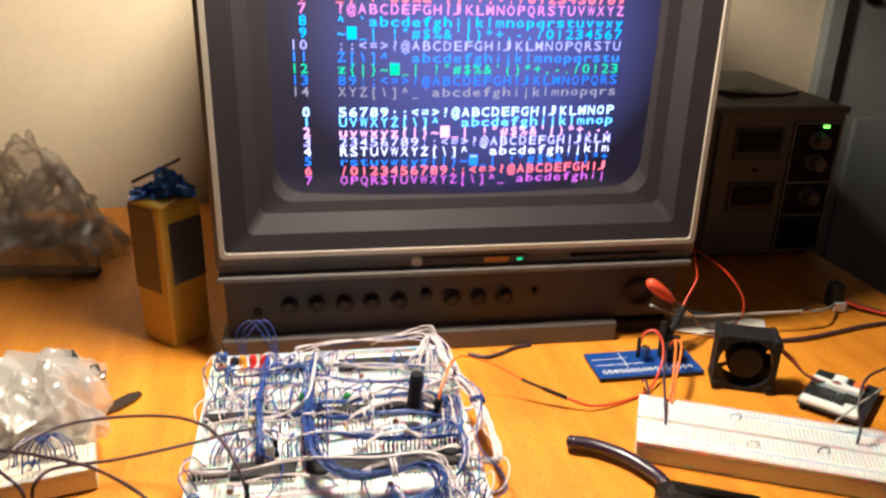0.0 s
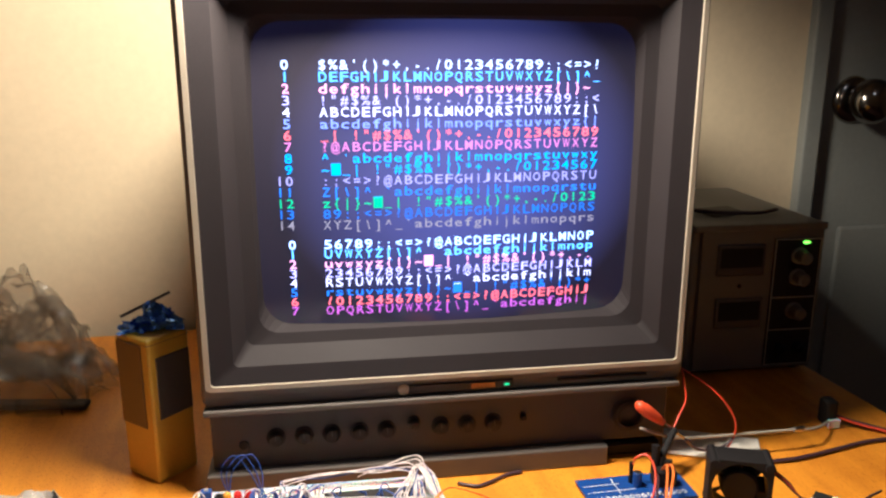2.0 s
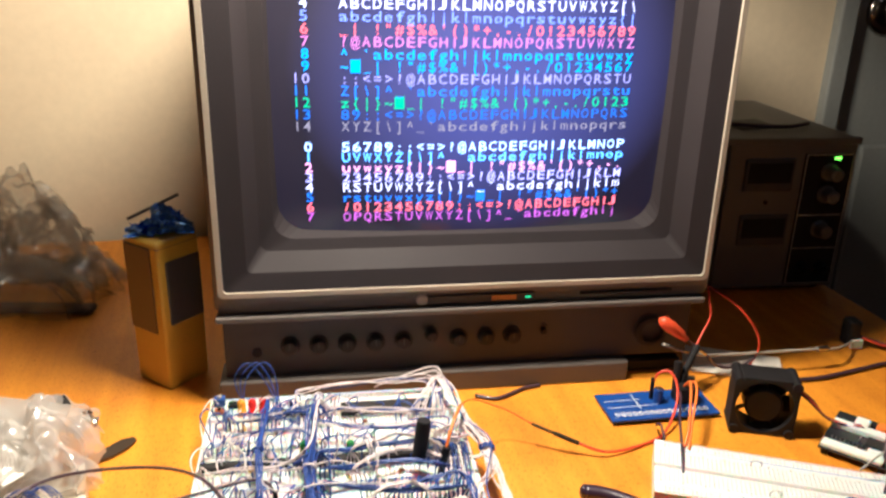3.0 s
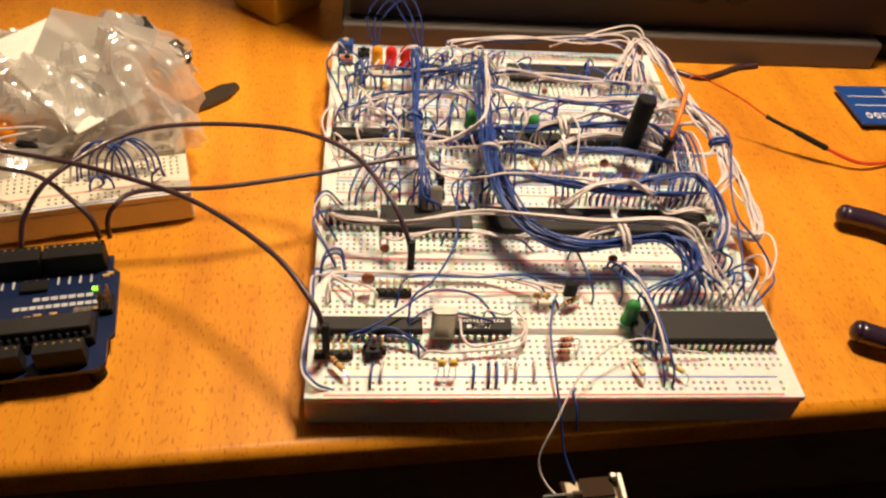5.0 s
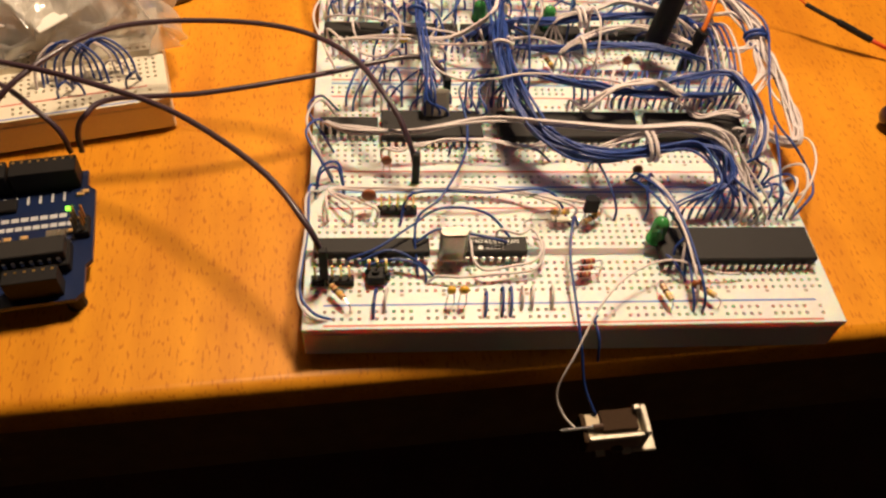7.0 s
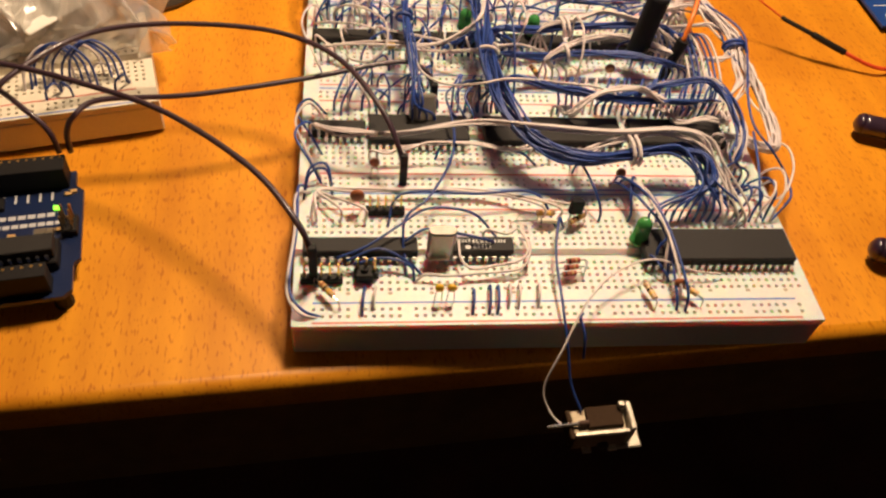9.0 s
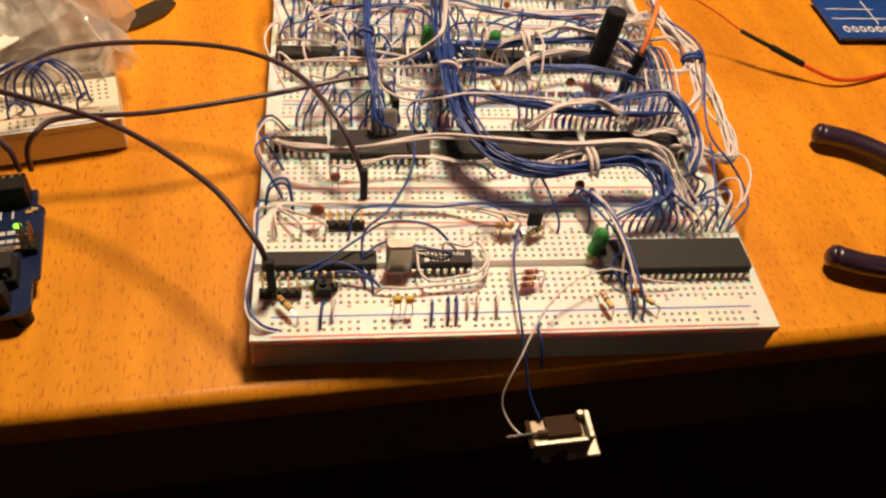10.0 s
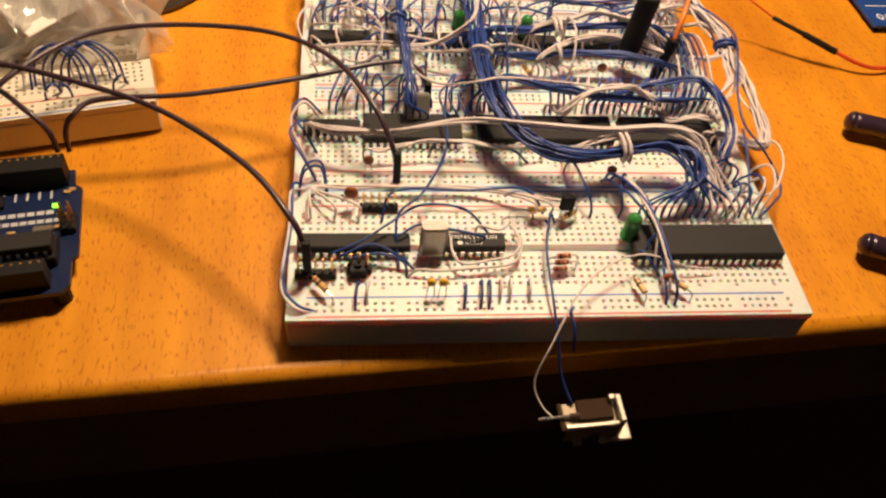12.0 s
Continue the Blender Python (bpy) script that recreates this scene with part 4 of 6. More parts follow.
bundle(((0.138, 0.0850, 0.021), (0.148, 0.0840, 0.023), (0.155, 0.0830, 0.022)), 5, 0.0018, (WWHITE,), along(50, 54, row_y(1, 8)), along(60, 62, row_y(1, 7)), 0.0010)
# the white harness that hangs over the board's side
SIDE = ((0.1640, 0.1470, 0.030), (0.1695, 0.1320, 0.028), (0.1708, 0.1230, 0.0255), (0.1718, 0.1120, 0.024), (0.1735, 0.1000, 0.0215), (0.1748, 0.0880, 0.0195), (0.1750, 0.0780, 0.018), (0.1705, 0.0735, 0.0185))
bundle(((0.152, 0.205, 0.030), (0.158, 0.186, 0.031), (0.1615, 0.166, 0.031)) + SIDE, 8, 0.0032, (WWHITE, WWHITE, WWHITE, WWHITE, WBLUE), along(50, 58, row_y(3, 1)), along(59, 62, row_y(1, 3)), 0.0014)
bundle(((0.159, 0.157, 0.027),) + SIDE[1:], 6, 0.0034, (WWHITE,), along(55, 60, row_y(2, 8)), along(58, 62, row_y(1, 4)), 0.0014)
bundle(((0.158, 0.139, 0.026), (0.166, 0.136, 0.028), (0.1695, 0.128, 0.027), (0.1660, 0.120, 0.024)), 6, 0.0020, (WWHITE,), along(54, 60, row_y(2, 6)), along(58, 62, row_y(2, 0)), 0.0012)
hookup((Vector((0.1600, 0.1530, 0.0300)), Vector((0.1690, 0.1350, 0.0320)), Vector((0.1730, 0.1255, 0.0310)), Vector((0.1705, 0.1120, 0.0300)), Vector((0.1635, 0.0900, 0.0295)), Vector((0.1630, 0.0770, 0.0260)), Vector((0.1690, 0.0685, 0.0215)), Vector((0.1740, 0.0630, 0.0160)), Vector((0.1745, 0.0550, 0.0135)), Vector((0.1690, 0.0480, 0.0150)), hole(62, row_y(0, 9))), WBLUE)
hookup((Vector((0.1750, 0.0780, 0.0180)), Vector((0.1790, 0.0745, 0.0175)), Vector((0.1785, 0.0665, 0.0165)), Vector((0.1750, 0.0590, 0.0150)), Vector((0.1720, 0.0550, 0.0140)), Vector((0.1660, 0.0505, 0.0155)), Vector((0.1600, 0.0515, 0.0165)), Vector((0.1550, 0.0530, 0.0125))), WWHITE)
hookup((Vector((0.1620, 0.0745, 0.0255)), Vector((0.1592, 0.0590, 0.0240)), Vector((0.1572, 0.0475, 0.0205)), Vector((0.1590, 0.0420, 0.0125))), WBLUE)
bundle(((0.154, 0.150, 0.027), (0.160, 0.145, 0.030), (0.166, 0.137, 0.029), (0.1700, 0.128, 0.027), (0.1712, 0.118, 0.0245), (0.1700, 0.108, 0.022)), 9, 0.0028, (WWHITE,), along(50, 61, row_y(2, 8)), along(59, 62, row_y(1, 8)), 0.0014)
for k in range(7):
    x = 0.1465 + 0.0021 * k
    hookup((hole(54 + k, row_y(1, 9)), Vector((x, 0.1000, 0.021)), Vector((x + 0.0005, 0.1080, 0.0255)), Vector((x + 0.001, 0.1200, 0.0275)), Vector((x + 0.001, 0.1330, 0.0255)), hole(56 + k * 0.8, row_y(2, 7))), WBLUE if k % 3 else WWHITE)
# single white wires that stand over the rows
hookup((hole(40, row_y(2, 2)), Vector((0.1045, 0.1300, 0.0330)), Vector((0.1060, 0.1215, 0.0345)), Vector((0.1052, 0.1135, 0.0300)), Vector((0.1040, 0.1095, 0.0240)), hole(39, 0.1105)), WWHITE)
hookup((hole(31, row_y(2, 9)), Vector((0.0830, 0.1390, 0.0340)), Vector((0.0842, 0.1260, 0.0360)), Vector((0.0822, 0.1200, 0.0340)), hole(29, row_y(2, 0))), WWHITE)
hookup((Vector((0.0770, 0.1500, 0.0300)), Vector((0.0775, 0.1300, 0.0360)), Vector((0.0778, 0.1160, 0.0360)), Vector((0.0780, 0.1020, 0.0250)), hole(29, row_y(1, 9))), WBLUE)
# rear board
bundle(((0.073, 0.160, 0.028), (0.095, 0.1560, 0.026), (0.120, 0.1550, 0.026), (0.142, 0.156, 0.026)), 5, 0.0024, (WWHITE, WBLUE, WWHITE), along(24, 29, row_y(2, 9)), along(50, 61, row_y(2, 9)), 0.0016)
bundle(((0.060, 0.2085, 0.022), (0.090, 0.2145, 0.024), (0.125, 0.212, 0.025), (0.148, 0.2105, 0.025)), 4, 0.0025, (WWHITE, WWHITE, WBLUE), along(19, 24, row_y(3, 9)), along(54, 59, row_y(3, 1)), 0.003)
bundle(((0.030, 0.178, 0.022), (0.048, 0.176, 0.025), (0.066, 0.180, 0.027)), 6, 0.0030, (WBLUE, WWHITE, WBLUE), along(2, 10, row_y(3, 1)), along(26, 32, row_y(3, 9)), 0.003)
bundle(((0.020, 0.158, 0.023), (0.040, 0.154, 0.026), (0.060, 0.156, 0.028)), 4, 0.0022, (WBLUE, WWHITE), along(1, 8, row_y(2, 9)), along(23, 28, row_y(2, 9)), 0.002)
bundle(((0.085, 0.178, 0.027), (0.110, 0.172, 0.026), (0.136, 0.171, 0.026)), 6, 0.0026, (WBLUE, WWHITE, WWHITE), along(26, 32, row_y(3, 1)), along(48, 60, row_y(3, 0)), 0.002)
# dark loops beside the harness
for dx in (0.0, 0.0035, 0.007):
    hookup((hole(22, row_y(1, 7)), Vector((0.0545 + dx, 0.0870, 0.0200)), Vector((0.0520 + dx, 0.0945, 0.0225)), Vector((0.0560 + dx, 0.0990, 0.0240)), Vector((0.0640 + dx * 0.6, 0.0985, 0.0260)), hole(24 + 400 * dx, row_y(1, 9))), WBLUE)
# short blue stubs that drop into the rows beside the chips
for row, c0, c1, step in ((row_y(1, 9), 36, 60, 1), (row_y(2, 1), 50, 60, 2), (row_y(2, 9), 2, 22, 2), (row_y(3, 0), 4, 22, 2), (row_y(2, 7), 3, 18, 3), (row_y(1, 9), 20, 27, 1)):
    for c in range(c0, c1, step):
        p = hole(c, row)
        j = rng.uniform(-0.0015, 0.0015)
        loose((p - Vector((0, 0, 0.0015)), p + Vector((j * 0.3, 0.0005, 0.005)), p + Vector((j, 0.003, 0.0095)), p + Vector((j * 2 + 0.002, 0.0075, 0.0115))), WBLUE if rng.random() < 0.8 else WWHITE, steps=4)
# loose links over the rear boards, densest at the side without bundles
for k in range(110):
    b = rng.choice((1, 2, 2, 3, 3, 3))
    c = rng.randint(0, 20) if rng.random() < 0.66 else rng.randint(20, 60)
    r0 = rng.choice((6, 7, 8, 9)) if rng.random() < 0.6 else rng.choice((0, 1, 2))
    p = hole(c, row_y(b, r0))
    reach = rng.uniform(0.006, 0.020)
    ang = rng.uniform(0.3, 2.8)
    q = p + Vector((reach * math.cos(ang), (reach * math.sin(ang)) if b < 3 or r0 < 5 else -reach * math.sin(ang), 0))
    q.y = min(max(q.y, 0.068), 0.215)
    q.x = min(max(q.x, 0.003), 0.162)
    bare = (b == 1 and r0 < 5) or (p.x > 0.07 and b == 1) or (0.040 < p.x < 0.066 and 0.098 < q.y < 0.125)
    if bare or (0.012 < max(p.x, 0.0121) < 0.044 and max(p.y, q.y) > 0.188):
        continue
    arch(p, q, rng.uniform(0.006, 0.014), WBLUE if rng.random() < 0.74 else WWHITE, (rng.uniform(-0.003, 0.003), rng.uniform(-0.003, 0.003)), make=loose)


def join_loose():
    verts, faces, idx, kinds = [], [], [], [WBLUE, WWHITE]
    for mesh, material in LOOSE:
        base = len(verts)
        verts += [v.co.copy() for v in mesh.vertices]
        for f in mesh.polygons:
            faces.append(tuple(base + i for i in f.vertices))
            idx.append(kinds.index(material))
        bpy.data.meshes.remove(mesh)
    joined = bpy.data.meshes.new("link_wires")
    joined.from_pydata(verts, [], faces)
    for k in kinds:
        joined.materials.append(k)
    joined.polygons.foreach_set("material_index", idx)
    joined.polygons.foreach_set("use_smooth", [True] * len(idx))
    tagged(new("link_wires", joined), "many short blue and white links plugged into the breadboards", "wires", kind="stuff")


join_loose()
# longer strays from board to board
for k in range(22):
    p = Vector((rng.uniform(0.012, 0.150), rng.uniform(0.125, 0.175), BH))
    ang = rng.uniform(-0.5, 3.6)
    q = p + Vector((math.cos(ang), abs(math.sin(ang)) * 0.7, 0)) * rng.uniform(0.025, 0.055)
    q.x, q.y = min(max(q.x, 0.004), 0.160), min(q.y, 0.213)
    if 0.012 < q.x < 0.044 and q.y > 0.188:
        continue
    side = Vector((rng.uniform(-0.005, 0.005), rng.uniform(-0.005, 0.005), 0))
    h = rng.uniform(0.007, 0.015)
    hookup((p - Vector((0, 0, 0.0015)), p + Vector((0, 0, h * 0.7)) + side * 0.3, p.lerp(q, 0.3) + side + Vector((0, 0, h)), p.lerp(q, 0.65) + side * 1.2 + Vector((0, 0, h * 1.05)), q + Vector((0, 0, h * 0.7)), q - Vector((0, 0, 0.0015))), WBLUE if k % 5 < 3 else WWHITE)
# dark links at the side of the second board
for c, dx, dy, h in ((4, 0.012, 0.022, 0.010), (5, 0.016, 0.024, 0.011), (3, 0.007, 0.019, 0.009), (9, 0.018, 0.016, 0.008), (11, -0.004, 0.014, 0.008), (13, 0.012, 0.018, 0.010), (7, 0.004, 0.015, 0.009), (16, -0.005, 0.016, 0.009)):
    p = hole(c, row_y(1, 9 if c % 2 else 8))
    arch(p, p + Vector((dx, dy, 0)), h, WBLUE, (0.001, 0.001))
# loops that stand over the left edge
for y0, y1, h, mt in ((0.072, 0.094, 0.010, WBLUE), (0.060, 0.090, 0.012, WWHITE), (0.058, 0.080, 0.012, WBLUE), (0.115, 0.150, 0.012, WWHITE), (0.150, 0.205, 0.012, WWHITE), (0.162, 0.190, 0.014, WBLUE)):
    hookup((Vector((0.008, y0, BH - 0.001)), Vector((0.004, y0 + 0.002, BH + h * 0.7)), Vector((-0.001, (y0 + y1) / 2, BH + h)), Vector((0.003, y1 - 0.002, BH + h * 0.8)), Vector((0.009, y1, BH - 0.001))), mt)
# tall blue loops at the rear corner
for dx in (0.0, 0.004, 0.008):
    hookup((hole(7, 0.21), Vector((0.017 + dx, 0.214, 0.032)), Vector((0.026 + dx * 1.4, 0.216, 0.042)), Vector((0.036 + dx, 0.214, 0.030)), hole(16, 0.208)), WBLUE)
hookup((Vector((0.156, 0.203, 0.014)), Vector((0.157, 0.208, 0.027)), Vector((0.154, 0.214, 0.032)), Vector((0.146, 0.218, 0.030)), Vector((0.126, 0.2165, 0.024)), Vector((0.11, 0.213, 0.02))), WWHITE)
hookup((Vector((0.154, 0.198, 0.014)), Vector((0.156, 0.204, 0.025)), Vector((0.153, 0.211, 0.031)), Vector((0.144, 0.215, 0.028)), Vector((0.12, 0.213, 0.023))), WWHITE)
# front board: links between rows, and the two wires that leave for the hanging switch
y9, y8, y7, y2, y1 = (row_y(0, k) for k in (9, 8, 7, 2, 1))
bundle(((0.006, 0.0525, 0.0165), (0.020, 0.0515, 0.0175), (0.045, 0.052, 0.018), (0.066, 0.0505, 0.0175)), 3, 0.0008, (WWHITE,), along(1, 7, y9), along(30, 35, y9), 0.0008)
hookup((hole(10, y8), Vector((0.034, 0.0462, 0.0215)), Vector((0.058, 0.0465, 0.0215)), Vector((0.078, 0.0475, 0.021)), hole(32, y8)), WBLUE)
hookup((hole(12, y2), Vector((0.034, 0.033, 0.023)), Vector((0.042, 0.0405, 0.026)), Vector((0.050, 0.0565, 0.026)), Vector((0.053, 0.072, 0.024)), Vector((0.052, 0.085, 0.026))), WBLUE)
hookup((Vector((0.013, 0.0215, 0.019)), Vector((0.022, 0.024, 0.0215)), Vector((0.032, 0.031, 0.023)), Vector((0.042, 0.0385, 0.023)), Vector((0.056, 0.0375, 0.022)), hole(24, row_y(0, 6))), WBLUE)
hookup((Vector((0.016, 0.0205, 0.019)), Vector((0.026, 0.0235, 0.021)), Vector((0.035, 0.0205, 0.018)), hole(14, y2)), WBLUE)
hookup((Vector((0.018, 0.0200, 0.018)), Vector((0.028, 0.0215, 0.019)), Vector((0.0355, 0.0195, 0.0175)), hole(13, y1)), WBLUE)
hookup((hole(18, row_y(0, 6)), Vector((0.0508, 0.0280, 0.0195)), Vector((0.0512, 0.0215, 0.0188)), Vector((0.0545, 0.0178, 0.0182)), Vector((0.0620, 0.0188, 0.0185)), Vector((0.0700, 0.0208, 0.0188)), Vector((0.0730, 0.0258, 0.0195)), Vector((0.0708, 0.0328, 0.0195)), Vector((0.0668, 0.0312, 0.0190)), Vector((0.0610, 0.0335, 0.0185)), hole(22, row_y(0, 6))), WWHITE)
hookup((hole(13, y1), Vector((0.0400, 0.0166, 0.0168)), Vector((0.0470, 0.0160, 0.0170)), Vector((0.0560, 0.0168, 0.0170)), Vector((0.0690, 0.0182, 0.0172)), Vector((0.0728, 0.0222, 0.0178)), Vector((0.0740, 0.0280, 0.0185)), hole(27, row_y(0, 6))), WWHITE)
hookup((Vector((0.0340, 0.0270, 0.0205)), Vector((0.0410, 0.0308, 0.0220)), Vector((0.0510, 0.0290, 0.0218)), Vector((0.0600, 0.0268, 0.0212)), hole(24, row_y(0, 5))), WBLUE)
for c, mt, a, b in ((7, WBLUE, 0.0133, 0.0035), (8.3, WWHITE, 0.0133, 0.0058), (20, WBLUE, 0.0115, 0.0036), (22, WBLUE, 0.0133, 0.0036), (23, WBLUE, 0.0133, 0.0036), (24.4, WWHITE, 0.0133, 0.0058), (25.6, WWHITE, 0.0133, 0.0058), (28, WWHITE, 0.0133, 0.0058)):
    arch(hole(c, a), hole(c - 0.4, b), 0.0042, mt)
hookup((Vector((0.003, 0.0565, 0.014)), Vector((0.0005, 0.050, 0.020)), Vector((0.0008, 0.033, 0.020)), Vector((-0.0008, 0.012, 0.018)), Vector((0.003, 0.0045, 0.0165)), Vector((0.0085, 0.0036, 0.0135))), WBLUE)
hookup((Vector((0.004, 0.054, 0.014)), Vector((0.0, 0.046, 0.021)), Vector((0.0002, 0.030, 0.021)), Vector((-0.0015, 0.011, 0.018)), Vector((0.002, 0.0035, 0.0165)), Vector((0.0078, 0.0030, 0.0135))), WWHITE)
for y0 in (0.0505, 0.053):
    hookup((Vector((0.002, y0, 0.014)), Vector((0.004, y0 + 0.005, 0.021)), Vector((0.0095, y0 + 0.0065, 0.0215)), Vector((0.0115, y0 + 0.001, 0.014))), WBLUE)
# wires that climb from the front board's green lamp to the harness
for k, (mt, xe, ye) in enumerate(((WBLUE, 0.1178, 0.0038), (WBLUE, 0.1204, 0.0036), (WBLUE, 0.1152, 0.0195), (WWHITE, 0.1190, 0.0062), (WWHITE, 0.1170, 0.0160), (WBLUE, 0.1183, 0.0165))):
    j = rng.uniform(-0.0010, 0.0010)
    h = rng.uniform(-0.0015, 0.0015)
    hookup((Vector((xe, ye, 0.0125)), Vector((xe - 0.0006, ye + 0.004, 0.0195 + h)), Vector((0.1172 + j * 0.5, 0.0265 + j, 0.0245 + h)), Vector((0.1120 + 0.0008 * k + j, 0.041, 0.0255 + h)), Vector((0.1085 + 0.0011 * k - j, 0.0525 + j, 0.0215 + h)), Vector((0.1080 + 0.0014 * k, 0.0590 + j, 0.0135))), mt)
arch(hole(42, y9), hole(44, 0.0565), 0.010, WBLUE, (-0.002, 0))
arch(hole(38, y9), hole(36, 0.0640), 0.010, WBLUE, (-0.001, 0))
hookup((hole(42, row_y(0, 4)), Vector((0.1125, 0.022, 0.019)), Vector((0.116, 0.0165, 0.0175)), hole(45, y1)), WBLUE)
for c, d in ((60, 0.012), (61, 0.014), (59, 0.008), (57, 0.009), (62, 0.02)):
    arch(hole(c, y9), hole(c - 1, y9) + Vector((rng.uniform(-0.002, 0.006), d, 0.0)), 0.011, WBLUE if c % 2 else WWHITE, (0.003, 0))
hookup((Vector((0.135, 0.0165, 0.0165)), Vector((0.126, 0.0165, 0.018)), Vector((0.112, 0.0185, 0.0215)), Vector((0.098, 0.0125, 0.023)), Vector((0.087, 0.002, 0.0225)), Vector((0.079, -0.0095, 0.014)), Vector((0.0745, -0.0155, 0.003)), Vector((0.0765, -0.0200, -0.003)), Vector((0.0805, -0.0238, -0.0058))), WWHITE, 0.00036)
hookup((hole(33, row_y(0, 8)), Vector((0.0845, 0.036, 0.021)), Vector((0.0812, 0.022, 0.020)), Vector((0.0805, 0.004, 0.0185)), Vector((0.0815, -0.007, 0.012)), Vector((0.083, -0.014, 0.003)), Vector((0.0865, -0.0205, -0.0035))), WBLUE)
hookup((hole(33, 0.0036), Vector((0.0855, -0.0005, 0.0172)), Vector((0.0865, -0.005, 0.0145)), Vector((0.087, -0.0085, 0.0075))), WBLUE)


def ties():
    """Twisted wire ties round the harnesses."""
    for x, y, z, r, mt in ((0.110, 0.0600, 0.0295, 0.0056, WWHITE), (0.112, 0.0600, 0.0295, 0.0056, WWHITE), (0.1712, 0.122, 0.0255, 0.0042, WBLUE), (0.1708, 0.124, 0.0258, 0.0042, WBLUE), (0.0668, 0.103, 0.035, 0.0038, WWHITE),
                           (0.0990, 0.1310, 0.0285, 0.0042, WWHITE), (0.1010, 0.1312, 0.0285, 0.0042, WWHITE), (0.0985, 0.1165, 0.0270, 0.0034, WWHITE), (0.0375, 0.1230, 0.0350, 0.0030, WBLUE)):
        pts = []
        along_x = x > 0.08 and x < 0.15
        for k in range(9):
            a = 2 * math.pi * k / 7
            pts.append(Vector((x + (0.0005 * k if along_x else r * math.cos(a)), y + (r * math.cos(a) if along_x else 0.0005 * k), z + r * 0.75 * math.sin(a))))
        wire("wire_tie", pts, 0.0007, mt, "short twist of wire tied round a harness", "wire tie", "wire ties")


ties()


# ---- left side: second breadboard, controller board, leads, bags ----
LEFT = pose(-0.2112, 0.0581, 0.001, 0, 0, 14)
breadboard(LEFT, "ivory breadboard partly covered by a crumpled clear bag", IVORY2, "brbr")


def on_left(x, y, z=BH):
    return LEFT @ Vector((x, y, z))


for k in range(8):
    x0 = 0.124 + 0.0022 * k + rng.uniform(-0.001, 0.001)
    x1 = 0.134 + 0.0025 * k
    p, q = on_left(x0 - 0.004, 0.0145 + 0.0012 * (k % 3)), on_left(x1 + 0.004, 0.0185 - 0.0020 * (k % 4))
    up = Vector((0, 0.004, 0.014 + 0.0006 * (k % 4)))
    hookup((p - Vector((0, 0, 0.0015)), p.lerp(q, 0.1) + up * 0.6, p.lerp(q, 0.5) + up, q.lerp(p, 0.1) + up * 0.6, q - Vector((0, 0, 0.0015))), WBLUE if k % 4 else WWHITE)
for x0, x1, y0, y1, h in ((0.02, 0.06, 0.036, 0.030, 0.010), (0.05, 0.10, 0.038, 0.030, 0.012), (0.07, 0.12, 0.040, 0.036, 0.012), (0.09, 0.13, 0.034, 0.040, 0.010)):
    hookup((on_left(x0, y0), on_left(x0 + 0.004, y0, BH + h), on_left((x0 + x1) / 2, (y0 + y1) / 2, BH + h * 1.1), on_left(x1 - 0.004, y1, BH + h), on_left(x1, y1)), WWHITE)
for x0, d in ((0.128, 0.004), (0.137, -0.003), (0.151, 0.004)):
    hookup((on_left(x0, 0.0085, BH - 0.001), on_left(x0 + d * 0.2, 0.0085, BH + 0.004), on_left(x0 + d, 0.010, BH + 0.0055), on_left(x0 + d * 1.3, 0.0125, BH - 0.001)), WBLUE)
hookup((on_left(0.142, 0.0150), on_left(0.146, 0.017, BH + 0.006), on_left(0.150, 0.019, BH + 0.004), on_left(0.152, 0.020)), WWHITE)


def orange_lump():
    t = thing("orange_lens", "large round orange lens resting on the breadboard", "lens", LEFT @ pose(0.0955, 0.0450, BH))
    part("dome", lathe([(0.0075, 0.0), (0.0085, 0.001), (0.0085, 0.006), (0.0075, 0.0105), (0.005, 0.0135), (0.001, 0.0146)], 26), mat("orange_lens", (0.80, 0.26, 0.01), 0.15, 0, 0.1, 300, 60, 0.3, trans=0.3), t, smooth=True)
    for s in (-1, 1):
        part("lead", rod((s * 0.002, -0.004, -0.001), (s * 0.002, -0.004, 0.002), 0.0003, 6), TIN, t)


orange_lump()


